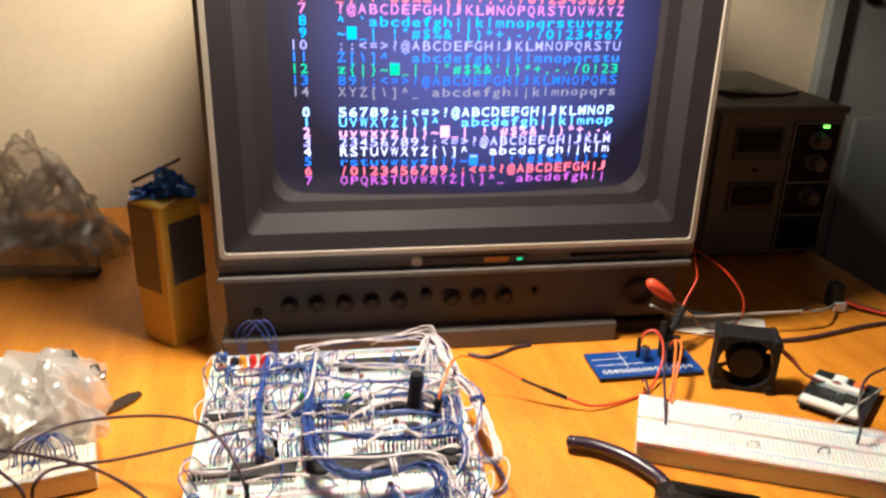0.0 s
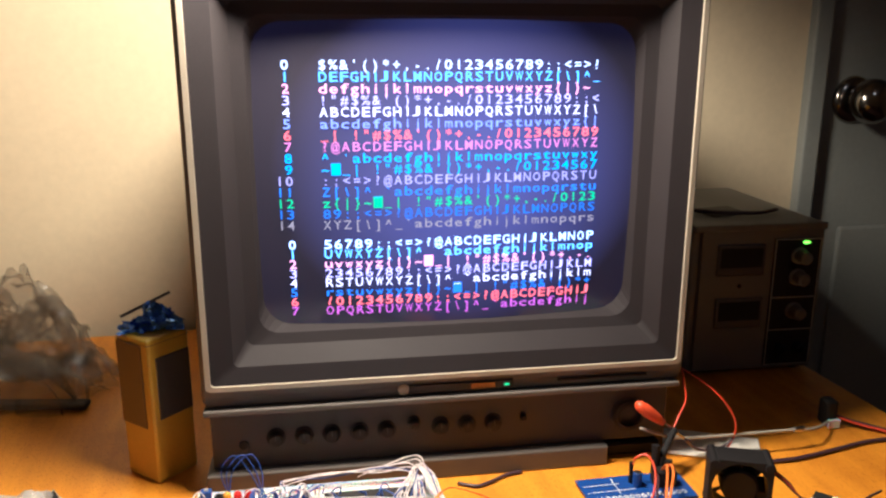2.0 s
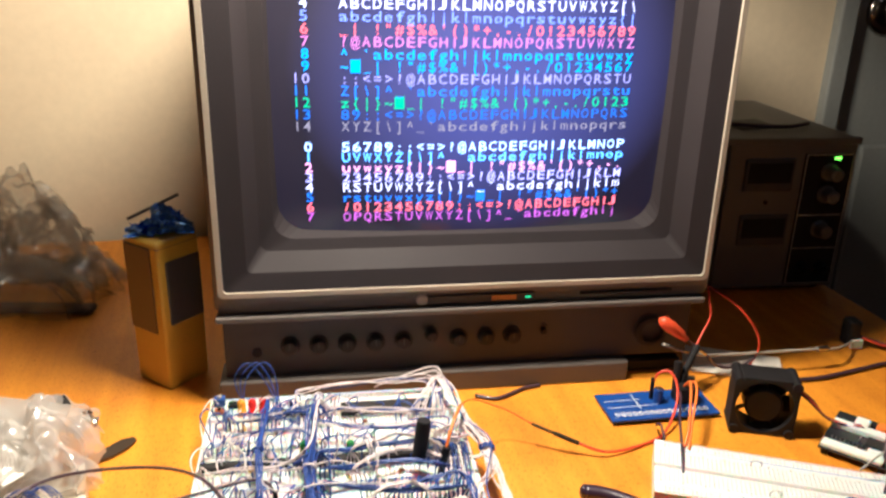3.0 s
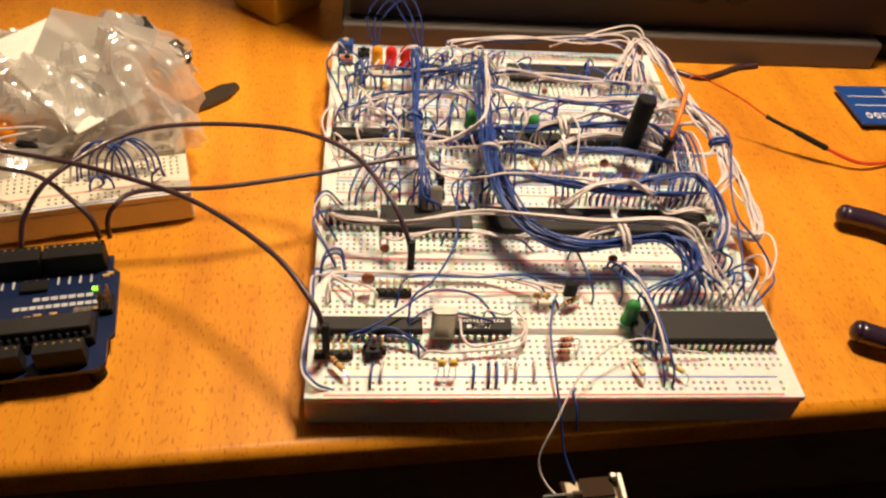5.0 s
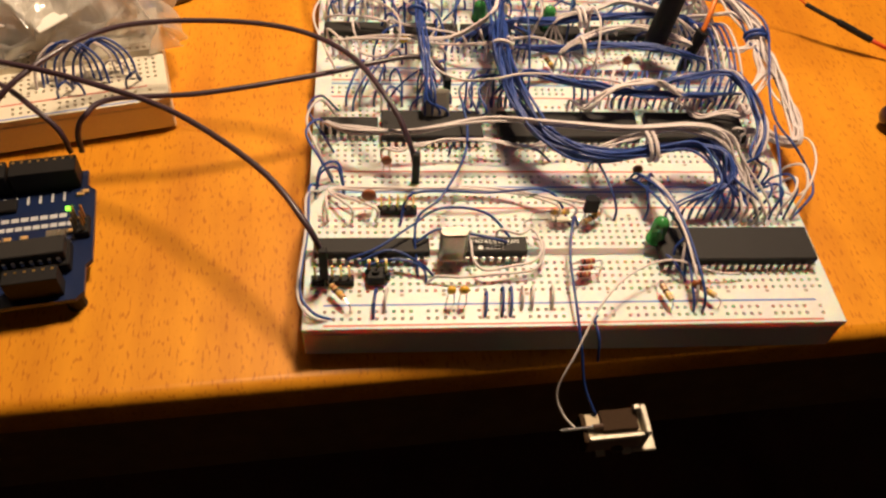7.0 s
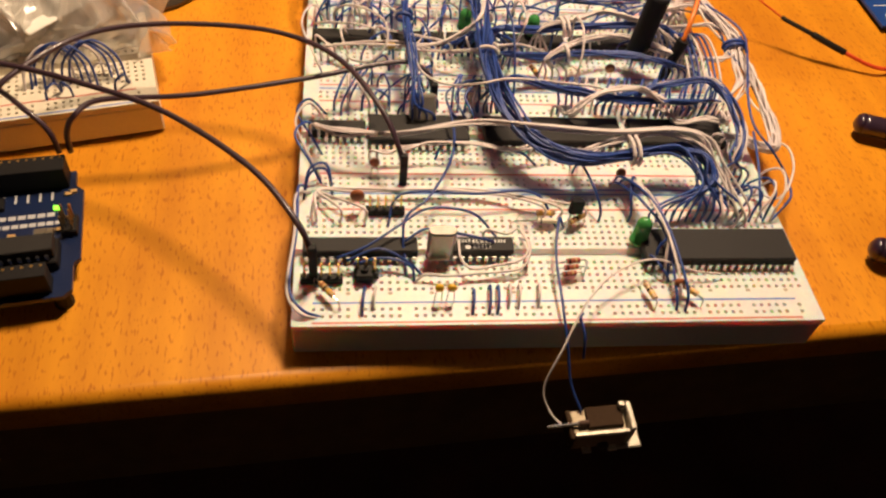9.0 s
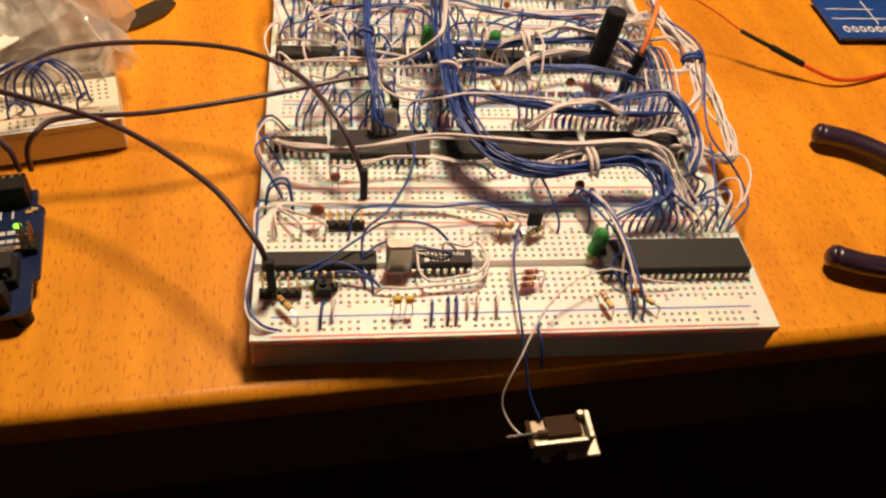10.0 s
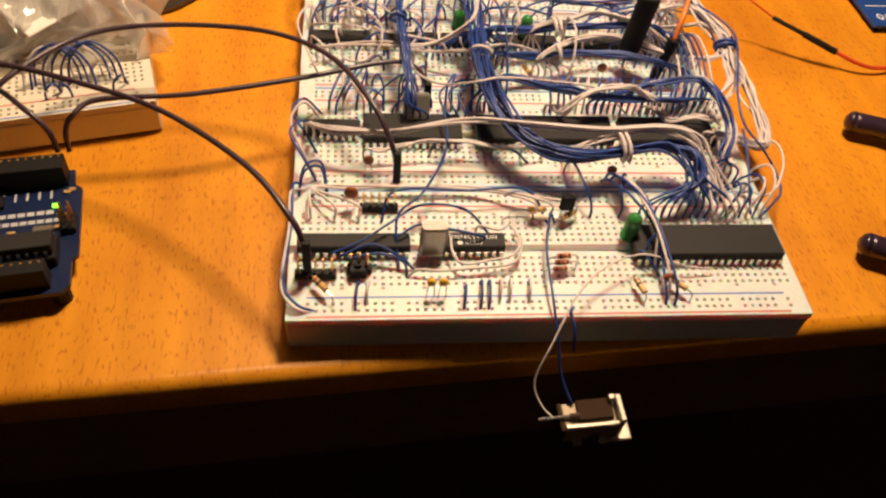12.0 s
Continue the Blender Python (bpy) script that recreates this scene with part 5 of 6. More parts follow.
def controller():
    """A blue controller board with black sockets, a socketed chip and a lit green lamp."""
    W, D, z = 0.0686, 0.0533, 0.0065
    t = thing("controller_board", "blue microcontroller board with a lit green lamp and black sockets", "circuit board", pose(-0.0636, 0.0168, 0.0, 0, 0, 9.5) @ pose(-W, 0, 0))
    bm = bmesh.new()
    outline = [(0, 0), (W - 0.0045, 0), (W - 0.002, 0.0025), (W - 0.002, 0.0125), (W, 0.0145), (W, 0.044), (W - 0.0025, 0.0465), (W - 0.0025, D), (0, D)]
    lo, hi = [bm.verts.new((x, y, z)) for x, y in outline], [bm.verts.new((x, y, z + 0.0016)) for x, y in outline]
    for k in range(len(outline)):
        n = (k + 1) % len(outline)
        bm.faces.new((lo[k], lo[n], hi[n], hi[k]))
    bm.faces.new(lo[::-1])
    bm.faces.new(hi)
    board = part("board", bm, BOARDNAVY, t)
    top = z + 0.0016
    for x in (0.004, 0.03, W - 0.006):
        for y in (0.004, D - 0.004):
            part("foot", lathe([(0.003, 0.0), (0.0028, z)], 12, pose(x, y, 0)), BLACK, t)

    def socket(x0, n, y, front=0.0013):
        s = part("socket", box(x0, x0 + n * P, y - front, y + 0.0013, top, top + 0.0086, 0.0002), BLACK, t)
        for k in range(n):
            part("contact", box(x0 + (k + 0.5) * P - 0.0004, x0 + (k + 0.5) * P + 0.0004, y - 0.0004, y + 0.0004, top + 0.0086, top + 0.00866), GOLD, s)
    socket(0.0175, 10, D - 0.0018, 0.0058)
    socket(0.0440, 8, D - 0.0018, 0.0058)
    socket(0.0270, 6, 0.0058, 0.0040)
    socket(0.0460, 6, 0.0058, 0.0040)
    chip_base = part("chip_socket", box(0.026, 0.063, 0.0105, 0.0205, top, top + 0.004, 0.0004), BLACK, t)
    part("chip_body", box(0.0265, 0.0625, 0.0121, 0.0189, top + 0.0046, top + 0.0083, 0.0003), ICM, chip_base)
    for k in range(14):
        for s in (0.0115, 0.0195):
            part("pin", box(0.0275 + k * P - 0.0005, 0.0275 + k * P + 0.0005, s - 0.0003, s + 0.0003, top + 0.0025, top + 0.0062), TIN, chip_base)
    part("pin_block", box(W - 0.0055, W - 0.0008, 0.0235, 0.0310, top, top + 0.0026, 0.0003), BLACK, t)
    for i in range(2):
        for j in range(3):
            part("pin", box(W - 0.0049 + i * P, W - 0.0043 + i * P, 0.0244 + j * P, 0.0250 + j * P, top + 0.0026, top + 0.0085), GOLD, t)
    # two lines of printed writing, as plain bars
    for k in range(7):
        part("print_bar", box(0.0405 + 0.0029 * k, 0.0428 + 0.0029 * k, 0.0333, 0.0350, top, top + 0.00008), SILKDIM, board)
    for k in range(11):
        part("print_bar", box(0.0345 + 0.0026 * k, 0.0366 + 0.0026 * k, 0.0296, 0.0312, top, top + 0.00008), SILKDIM, board)
    for k in range(12):
        part("print_mark", box(0.0180 + 0.0037 * k, 0.0187 + 0.0037 * k, D - 0.0128, D - 0.0090, top, top + 0.00008), SILKDIM, board)
    part("lamp", box(0.0598, 0.0620, 0.0357, 0.0373, top, top + 0.001, 0.0002), GREEN_ON, t, "lit green lamp")
    part("regulator", box(0.006, 0.012, 0.012, 0.019, top, top + 0.002, 0.0003), BLACK, t)
    part("small_chip", box(0.036, 0.045, 0.0375, 0.0425, top, top + 0.0017, 0.0003), BLACK, t)
    part("reset_button", box(0.055, 0.061, 0.022, 0.0265, top, top + 0.0025, 0.0003), TIN, t)
    part("usb_socket", box(-0.006, 0.010, 0.032, 0.044, top, top + 0.0108, 0.0005), STEEL, t)
    for x, y in ((0.0400, 0.0255), (0.0430, 0.0262), (0.0480, 0.0262), (0.0500, 0.0240), (0.0620, 0.0270), (0.0640, 0.0425), (0.0655, 0.0435)):
        c = part("chip_part", box(x - 0.0012, x + 0.0012, y - 0.0007, y + 0.0007, top, top + 0.0007, 0.0001), TAN, t)
        part("solder", box(x - 0.0013, x - 0.0008, y - 0.0007, y + 0.0007, top, top + 0.00078), TIN, c)


controller()
LEAD = "dark flexible jumper lead between the controller board and a breadboard"
for pts in (((-0.104, 0.0635, 0.017), (-0.101, 0.0685, 0.028), (-0.091, 0.077, 0.039), (-0.072, 0.1005, 0.040), (-0.046, 0.1085, 0.0402), (-0.011, 0.1065, 0.0402), (0.0120, 0.0935, 0.040), (0.0262, 0.0715, 0.038), (0.0328, 0.0600, 0.030), (0.0350, 0.0580, 0.020), (0.0350, 0.0580, 0.0125)),
            ((-0.160, 0.100, 0.030), (-0.125, 0.094, 0.037), (-0.094, 0.0845, 0.0405), (-0.067, 0.0755, 0.0405), (-0.039, 0.0620, 0.0405), (-0.012, 0.0390, 0.0400), (0.002, 0.0210, 0.036), (0.0058, 0.0168, 0.027), (0.0062, 0.0165, 0.0175)),
            ((-0.0750, 0.0700, 0.0160), (-0.0742, 0.0705, 0.024), (-0.0715, 0.0735, 0.0285), (-0.0640, 0.0800, 0.0300), (-0.035, 0.0835, 0.0300), (0.002, 0.0935, 0.0300), (0.030, 0.1025, 0.0305), (0.0405, 0.1030, 0.0300), (0.0465, 0.1000, 0.026), (0.0480, 0.0985, 0.0140)),
            ((-0.125, 0.098, 0.026), (-0.1020, 0.0875, 0.030), (-0.0870, 0.0750, 0.030), (-0.0800, 0.0710, 0.024), (-0.0785, 0.0695, 0.0160))):
    wire("jumper_lead", pts, 0.00095, WBLACK, LEAD, "lead", "dark jumper leads", steps=8, sides=8)
for x, y, z in ((0.0350, 0.0580, 0.0142), (0.0062, 0.0165, 0.0170), (0.0480, 0.0985, 0.0115)):
    t = thing("lead_plug", "slim black plug of a jumper lead", "plug", pose(x, y, z), "lead plugs")
    part("shell", box(-0.00125, 0.00125, -0.00125, 0.00125, 0, 0.0135, 0.0003), BLACK, t)
    part("tip", rod((0, 0, -0.002), (0, 0, 0.0004), 0.0003, 6), GOLD, t)


def crumple(name, m, sx, sy, height, seed, material, parent, label="", n=56, fold=0.010, soft=False):
    """A crumpled sheet: a mound cut by sharp folds at three sizes."""
    verts, faces = [], []
    for i in range(n + 1):
        for j in range(n + 1):
            u, v = i / n * 2 - 1, j / n * 2 - 1
            q = Vector((u * 1.9 + seed, v * 1.9 - seed, seed * 0.37))
            edge = max(0.0, 1 - max(abs(u), abs(v)) ** 2.5)
            ridge = sum(abs(noise.noise(q * f)) * a for f, a in ((1.0, 1.0), (2.3, 0.6), (5.1, 0.30), (11.3, 0.13)))
            h = height * edge ** 0.6 * (0.30 + 0.62 * noise.noise(q * 0.6 + Vector((3, 1, 2))) + 0.55 * ridge)
            shift = noise.noise_vector(q * 1.6) * fold
            verts.append((sx * u + shift.x + fold * noise.noise(q * 3.1), sy * v + shift.y + fold * noise.noise(q * 2.7 + Vector((5, 5, 5))), max(0.0006, h + 0.3 * abs(shift.z) * edge)))
    for i in range(n):
        for j in range(n):
            a = i * (n + 1) + j
            faces.append((a, a + n + 1, a + n + 2, a + 1))
    mesh = bpy.data.meshes.new(name)
    mesh.from_pydata(verts, [], faces)
    ob = link_part(name, mesh, material, parent, label, soft)
    ob.matrix_local = m
    return ob


bag = thing("plastic_bag", "crumpled clear plastic bag lying on a breadboard", "bag", pose(-0.118, 0.150, 0.0145, 0, 0, 14))
crumple("film", pose(0, 0.004, 0.001), 0.060, 0.042, 0.040, 2.3, FILM, bag, n=110, fold=0.008)
crumple("film", pose(-0.006, 0.006, 0.003), 0.050, 0.036, 0.026, 7.7, FILM, bag, n=90, fold=0.007)
part("folded_flap", box(-0.020, 0.030, -0.0005, 0.0005, 0.0, 0.046, 0.0002), FILM, bag, "milky folded flap").matrix_local = pose(0.004, -0.020, 0.012, -58, 0, -32)
part("inner_slip", box(-0.034, 0.034, -0.0165, 0.0165, 0, 0.0008, 0.0003), PAPER, bag, "white slip inside the bag").matrix_local = pose(0.0100, -0.0030, 0.021, 6, 8, -58)
part("dark_chip", box(0, 0.014, 0, 0.010, 0, 0.003, 0.0004), BLACK, bag, "dark part inside the bag").matrix_local = pose(0.034, 0.016, 0.022, 12, 0, 20)
part("dark_chip", box(0, 0.016, 0, 0.010, 0, 0.003, 0.0004), BLACK, bag, "dark part inside the bag").matrix_local = pose(-0.012, -0.030, 0.004, 0, 0, -20)
crumple("foil_corner", pose(0.052, 0.018, 0.010, 24, -20, 30), 0.0085, 0.006, 0.006, 4.1, FOIL, bag, "shiny foil corner", n=14, fold=0.002)
crumple("foil_strip", pose(0.034, -0.020, 0.002, 10, 0, -10), 0.016, 0.007, 0.006, 9.4, FOIL, bag, "shiny foil strip", n=18, fold=0.002)

bag2 = thing("plastic_bag", "large dusty plastic bag heaped against the wall", "bag", pose(-0.235, 0.430, 0.001, 0, 0, -8))
crumple("film", pose(0, 0.03, 0), 0.105, 0.060, 0.075, 5.9, FILM2, bag2, n=70, fold=0.012, soft=True)
crumple("film", pose(0.02, 0.03, 0), 0.100, 0.050, 0.055, 12.4, FILM2, bag2, n=60, fold=0.012, soft=True)
crumple("film", pose(0.006, 0.070, 0.004), 0.075, 0.035, 0.120, 15.2, FILM2, bag2, n=60, fold=0.012, soft=True)
# low dark strip along the bag's front
part("dark_lining", box(-0.09, 0.118, -0.008, 0.008, 0, 0.006, 0.0028, 2), PANEL, bag2, "dark strip under the bag").matrix_local = pose(0, -0.012, 0)


def spatula():
    t = thing("tweezers", "flat grey metal blade tool lying on the table", "tool", pose(-0.075, 0.166, 0.001, 0, 0, 48))
    bm = bmesh.new()
    outline = [(0, -0.003), (0.012, -0.0035), (0.020, -0.0060), (0.032, -0.0062), (0.041, -0.003), (0.042, 0.001), (0.036, 0.0045), (0.022, 0.0048), (0.012, 0.003), (0, 0.003)]
    lo, hi = [bm.verts.new((x, y, 0)) for x, y in outline], [bm.verts.new((x, y, 0.0014)) for x, y in outline]
    for k in range(len(outline)):
        n = (k + 1) % len(outline)
        bm.faces.new((lo[k], lo[n], hi[n], hi[k]))
    bm.faces.new(lo[::-1])
    bm.faces.new(hi)
    part("blade", bm, DARKSTEEL, t)


spatula()


def yellow_box():
    S, Hh = 0.0360, 0.113
    t = thing("yellow_box", "tall yellow plastic box with dark panels, standing on the table", "box", pose(-0.0335, 0.258, 0, 0, 0, 48))
    part("body", box(0, S, 0, S, 0, Hh, 0.0025, 3), YELLOW, t)
    part("side_panel", box(0.0055, S - 0.001, -0.0008, 0.001, 0.050, 0.098, 0.0005), GREYWIN, t, "dark grey tinted panel")
    part("side_panel", box(-0.0008, 0.001, 0.0075, S - 0.0005, 0.043, 0.108, 0.0005), BROWNWIN, t, "dark brown tinted panel")
    part("lid_seam", box(-0.0002, S + 0.0002, -0.0002, S + 0.0002, 0.1085, 0.1089), BROWNWIN, t)
    f = thing("foil_wrapper", "crumpled shiny blue foil wrapper on the yellow box", "wrapper", pose(-0.035, 0.288, 0.1135, 0, 0, 10))
    crumple("foil", pose(0, 0, 0), 0.020, 0.013, 0.016, 3.3, BLUEFILM, f, n=34, fold=0.005)
    part("stick", rod((-0.022, 0.012, 0.006), (0.014, 0.018, 0.020), 0.0012, 8), PANEL, f, "thin grey stick")


yellow_box()


# ---- right side ----
KNOBGREY = mat("scuffed_grey_plastic", (0.15, 0.145, 0.14), 0.5, 0, 0.2, 500, 40, 0.1)
PANELLINE = mat("worn_line_paint", (0.30, 0.29, 0.26), 0.6, 0, 0.3, 500, 60, 0.0)


def power_supply():
    t = thing("power_supply", "grey bench power supply with dark meters and green lamp", "power supply", pose(0.436, 0.386, 0, 0, 0, -1))
    w, h = 0.134, 0.152
    part("case", box(0, w, 0.002, 0.195, 0.004, h, 0.003, 2), GREYCASE, t)
    face = part("front_panel", box(0.008, w - 0.002, -0.002, 0.0035, 0.006, h - 0.004, 0.001), GREYCASE, t)
    part("top_rim", box(0, w, -0.004, 0.003, h - 0.006, h + 0.0005, 0.001), GREYCASE, t)
    for x0, x1, z0, z1 in ((0.024, 0.072, 0.103, 0.133), (0.026, 0.074, 0.050, 0.080)):
        m = part("meter", box(x0, x1, -0.0045, 0.0, z0, z1, 0.0012, 2), GREYWIN, t)
        part("window", box(x0 + 0.003, x1 - 0.003, -0.0050, -0.0040, z0 + 0.008, z1 - 0.003), BLACK, m)
    part("meter_screw", lathe([(0.0022, 0), (0.002, 0.001)], 12, pose(0.049, -0.002, 0.092, 90)), BLACK, t)
    plate = part("control_plate", box(0.081, 0.128, -0.0045, -0.001, 0.010, 0.138, 0.0006), BLACK, t)
    for x0, x1, z0, z1 in ((0.081, 0.0822, 0.010, 0.138), (0.1268, 0.128, 0.010, 0.138), (0.0825, 0.1265, 0.1368, 0.138), (0.0825, 0.1265, 0.079, 0.0802), (0.0825, 0.1265, 0.046, 0.0472), (0.0825, 0.1265, 0.010, 0.0112)):
        part("outline", box(x0, x1, -0.0049, -0.0044, z0, z1), PANELLINE, plate)
    for z in (0.121, 0.100, 0.066):
        k = part("knob", lathe([(0.0085, 0), (0.0085, 0.002), (0.0068, 0.003), (0.0062, 0.013), (0.005, 0.014)], 20, pose(0.106, -0.0045, z, 90)), KNOBGREY, t)
        part("cap", lathe([(0.0048, 0.014), (0.004, 0.0146)], 18, pose(0.106, -0.0045, z, 90)), GREYCASE, k)
    for x in (0.095, 0.114):
        part("terminal", lathe([(0.005, 0), (0.005, 0.008), (0.0035, 0.009), (0.0035, 0.014)], 16, pose(x, -0.0045, 0.028, 90)), BLACK, t)
    part("lamp", box(0.1090, 0.1150, -0.0060, -0.004, 0.1330, 0.1352, 0.0004), GREEN_ON, t, "lit green lamp")
    for x in (0.012, w - 0.012):
        for y in (0.015, 0.18):
            part("foot", lathe([(0.006, 0.0), (0.0055, 0.0045)], 14, pose(x, y, 0)), BLACK, t)
    slip = part("paper_slip", box(-0.022, 0.022, -0.016, 0.016, 0, 0.0012, 0.0004), PANEL)
    slip.matrix_world = pose(0.490, 0.440, 0.1527, 3, 0, 14)
    tagged(slip, "creased grey-brown paper slip on the power supply", "paper")
    wire("power_cable", ((0.445, 0.47, 0.156), (0.452, 0.445, 0.1565), (0.476, 0.425, 0.156), (0.515, 0.418, 0.1555), (0.545, 0.43, 0.156)), 0.0022, WBLACK, "black cable lying on the power supply", "cable")


power_supply()


def proto_board():
    t = thing("prototype_board", "blue circuit board with a row of white-ringed pads", "circuit board", pose(0.2705, 0.1755, 0.0, 0, 0, 1.5))
    board = part("board", box(0, 0.0800, 0, 0.0355, 0.0025, 0.0041, 0.0002), BOARDBLUE, t)
    ring = bpy.data.meshes.new("pad")
    rb = bmesh.new()
    o = [rb.verts.new((0.0017 * math.cos(a * math.pi / 6), 0.0026 * math.sin(a * math.pi / 6), 0)) for a in range(12)]
    i = [rb.verts.new((0.0009 * math.cos(a * math.pi / 6), 0.0016 * math.sin(a * math.pi / 6), 0)) for a in range(12)]
    for k in range(12):
        rb.faces.new((o[k], o[(k + 1) % 12], i[(k + 1) % 12], i[k]))
    rb.to_mesh(ring)
    rb.free()
    ring.materials.append(SILK)
    for k in range(16):
        p = new("pad", ring)
        p.parent = board
        p.matrix_local = pose(0.0065 + 0.0044 * k, 0.0075, 0.00418)
    for x0, x1, y in ((0.003, 0.040, 0.0165), (0.003, 0.030, 0.0250)):
        part("trace", box(x0, x1, y, y + 0.0006, 0.0041, 0.00418), SILK, board)
    part("trace", box(0.026, 0.0266, 0.012, 0.033, 0.0041, 0.00418), SILK, board)
    for x in (0.004, 0.076):
        for y in (0.004, 0.031):
            part("standoff", rod((x, y, 0), (x, y, 0.0025), 0.002, 10), BLACK, t)
    cap = part("capacitor", lathe([(0.0032, 0.0042), (0.0034, 0.005), (0.0032, 0.006), (0.0034, 0.007), (0.0034, 0.0145), (0.003, 0.0150)], 18, pose(0.042, 0.0205, 0)), BOARDBLUE, t, "blue capacitor")
    part("top", lathe([(0.0028, 0.0149), (0.0028, 0.0152)], 18, pose(0.042, 0.0205, 0)), TIN, cap)
    part("terminal_block", box(0.054, 0.070, 0.014, 0.024, 0.0041, 0.0165, 0.0008), BLACK, t, "black terminal block")
    part("terminal_post", rod((0.058, 0.026, 0.004), (0.0595, 0.030, 0.030), 0.003, 12), BLACK, t)
    part("terminal_post", rod((0.066, 0.020, 0.016), (0.0655, 0.021, 0.022), 0.0028, 12), BLACK, t)
    part("small_post", box(0.0375, 0.0400, 0.024, 0.0265, 0.0041, 0.0210, 0.0004), BLACK, t)


proto_board()
wire("test_lead", ((0.2365, 0.1482, 0.0080), (0.2535, 0.1428, 0.0038), (0.275, 0.148, 0.0018), (0.300, 0.1595, 0.0022), (0.3165, 0.178, 0.010), (0.3215, 0.190, 0.021), (0.3185, 0.198, 0.0275), (0.312, 0.201, 0.025), (0.3092, 0.2005, 0.0195)), 0.0009, WRED, "thin red test lead with a black tip", "lead")
_tip = thing("lead_sleeve", "black shrink sleeve joining a red lead to a thinner one", "sleeve", Matrix.Identity(4))
wire("thick_sleeve", ((0.2225, 0.1543, 0.0125), (0.2300, 0.1508, 0.0102), (0.2372, 0.1480, 0.0079)), 0.0015, BLACK, parent=_tip)
wire("thin_sleeve", ((0.2092, 0.1622, 0.0156), (0.2155, 0.1582, 0.0141), (0.2227, 0.1542, 0.0125)), 0.0010, BLACK, parent=_tip)
wire("test_lead", ((0.3300, 0.196, 0.016), (0.3285, 0.188, 0.024), (0.3250, 0.178, 0.029), (0.3160, 0.158, 0.026), (0.3045, 0.135, 0.020), (0.2990, 0.127, 0.0140)), 0.0009, WORANGE, "thin orange lead to the white breadboard", "lead")
wire("test_lead", ((0.3330, 0.196, 0.016), (0.3310, 0.185, 0.026), (0.3270, 0.172, 0.026), (0.3120, 0.145, 0.022), (0.3005, 0.124, 0.0140)), 0.0009, WORANGE, "thin orange lead to the white breadboard", "lead")
wire("test_lead", ((0.3260, 0.197, 0.014), (0.3200, 0.180, 0.018), (0.3080, 0.155, 0.018), (0.2970, 0.128, 0.018), (0.2870, 0.102, 0.0135)), 0.0009, WBLACK, "thin black lead to the white breadboard", "lead")
wire("test_lead", ((0.2990, 0.168, 0.004), (0.2950, 0.160, 0.010), (0.2930, 0.150, 0.016), (0.2905, 0.138, 0.0135)), 0.0009, WBLACK, "short black lead to the white breadboard", "lead")
breadboard(pose(0.2625, 0.0878, 0.0, 0, 0, -23), "ivory breadboard, almost empty, lying aslant", IVORY, "rbbr")
WBP = pose(0.2625, 0.0878, 0.0, 0, 0, -23)
for c, r in ((21, 9), (24, 0), (40, 2)):
    p = WBP @ Vector((MARGIN + c * P, sorted(TERMINALS)[r], BH))
    q = p + Vector((0.006, -0.001, 0))
    up = Vector((0, 0, 0.004))
    hookup((p - up * 0.3, p + up * 0.7, p.lerp(q, 0.5) + up, q + up * 0.7, q - up * 0.3), WBLUE if c == 40 else WWHITE)
wire("hookup_wire", (WBP @ Vector((0.130, 0.035, BH - 0.001)), WBP @ Vector((0.130, 0.036, 0.026)), WBP @ Vector((0.128, 0.043, 0.037)), WBP @ Vector((0.134, 0.060, 0.046)), WBP @ Vector((0.150, 0.080, 0.045))), 0.0009, WBLACK, "thin black wire rising from the breadboard", "wire")
wire("hookup_wire", (WBP @ Vector((0.118, 0.046, BH + 0.006)), WBP @ Vector((0.128, 0.050, 0.030)), WBP @ Vector((0.145, 0.062, 0.040))), 0.0006, WGREY, "bare grey wire above the breadboard", "wire")


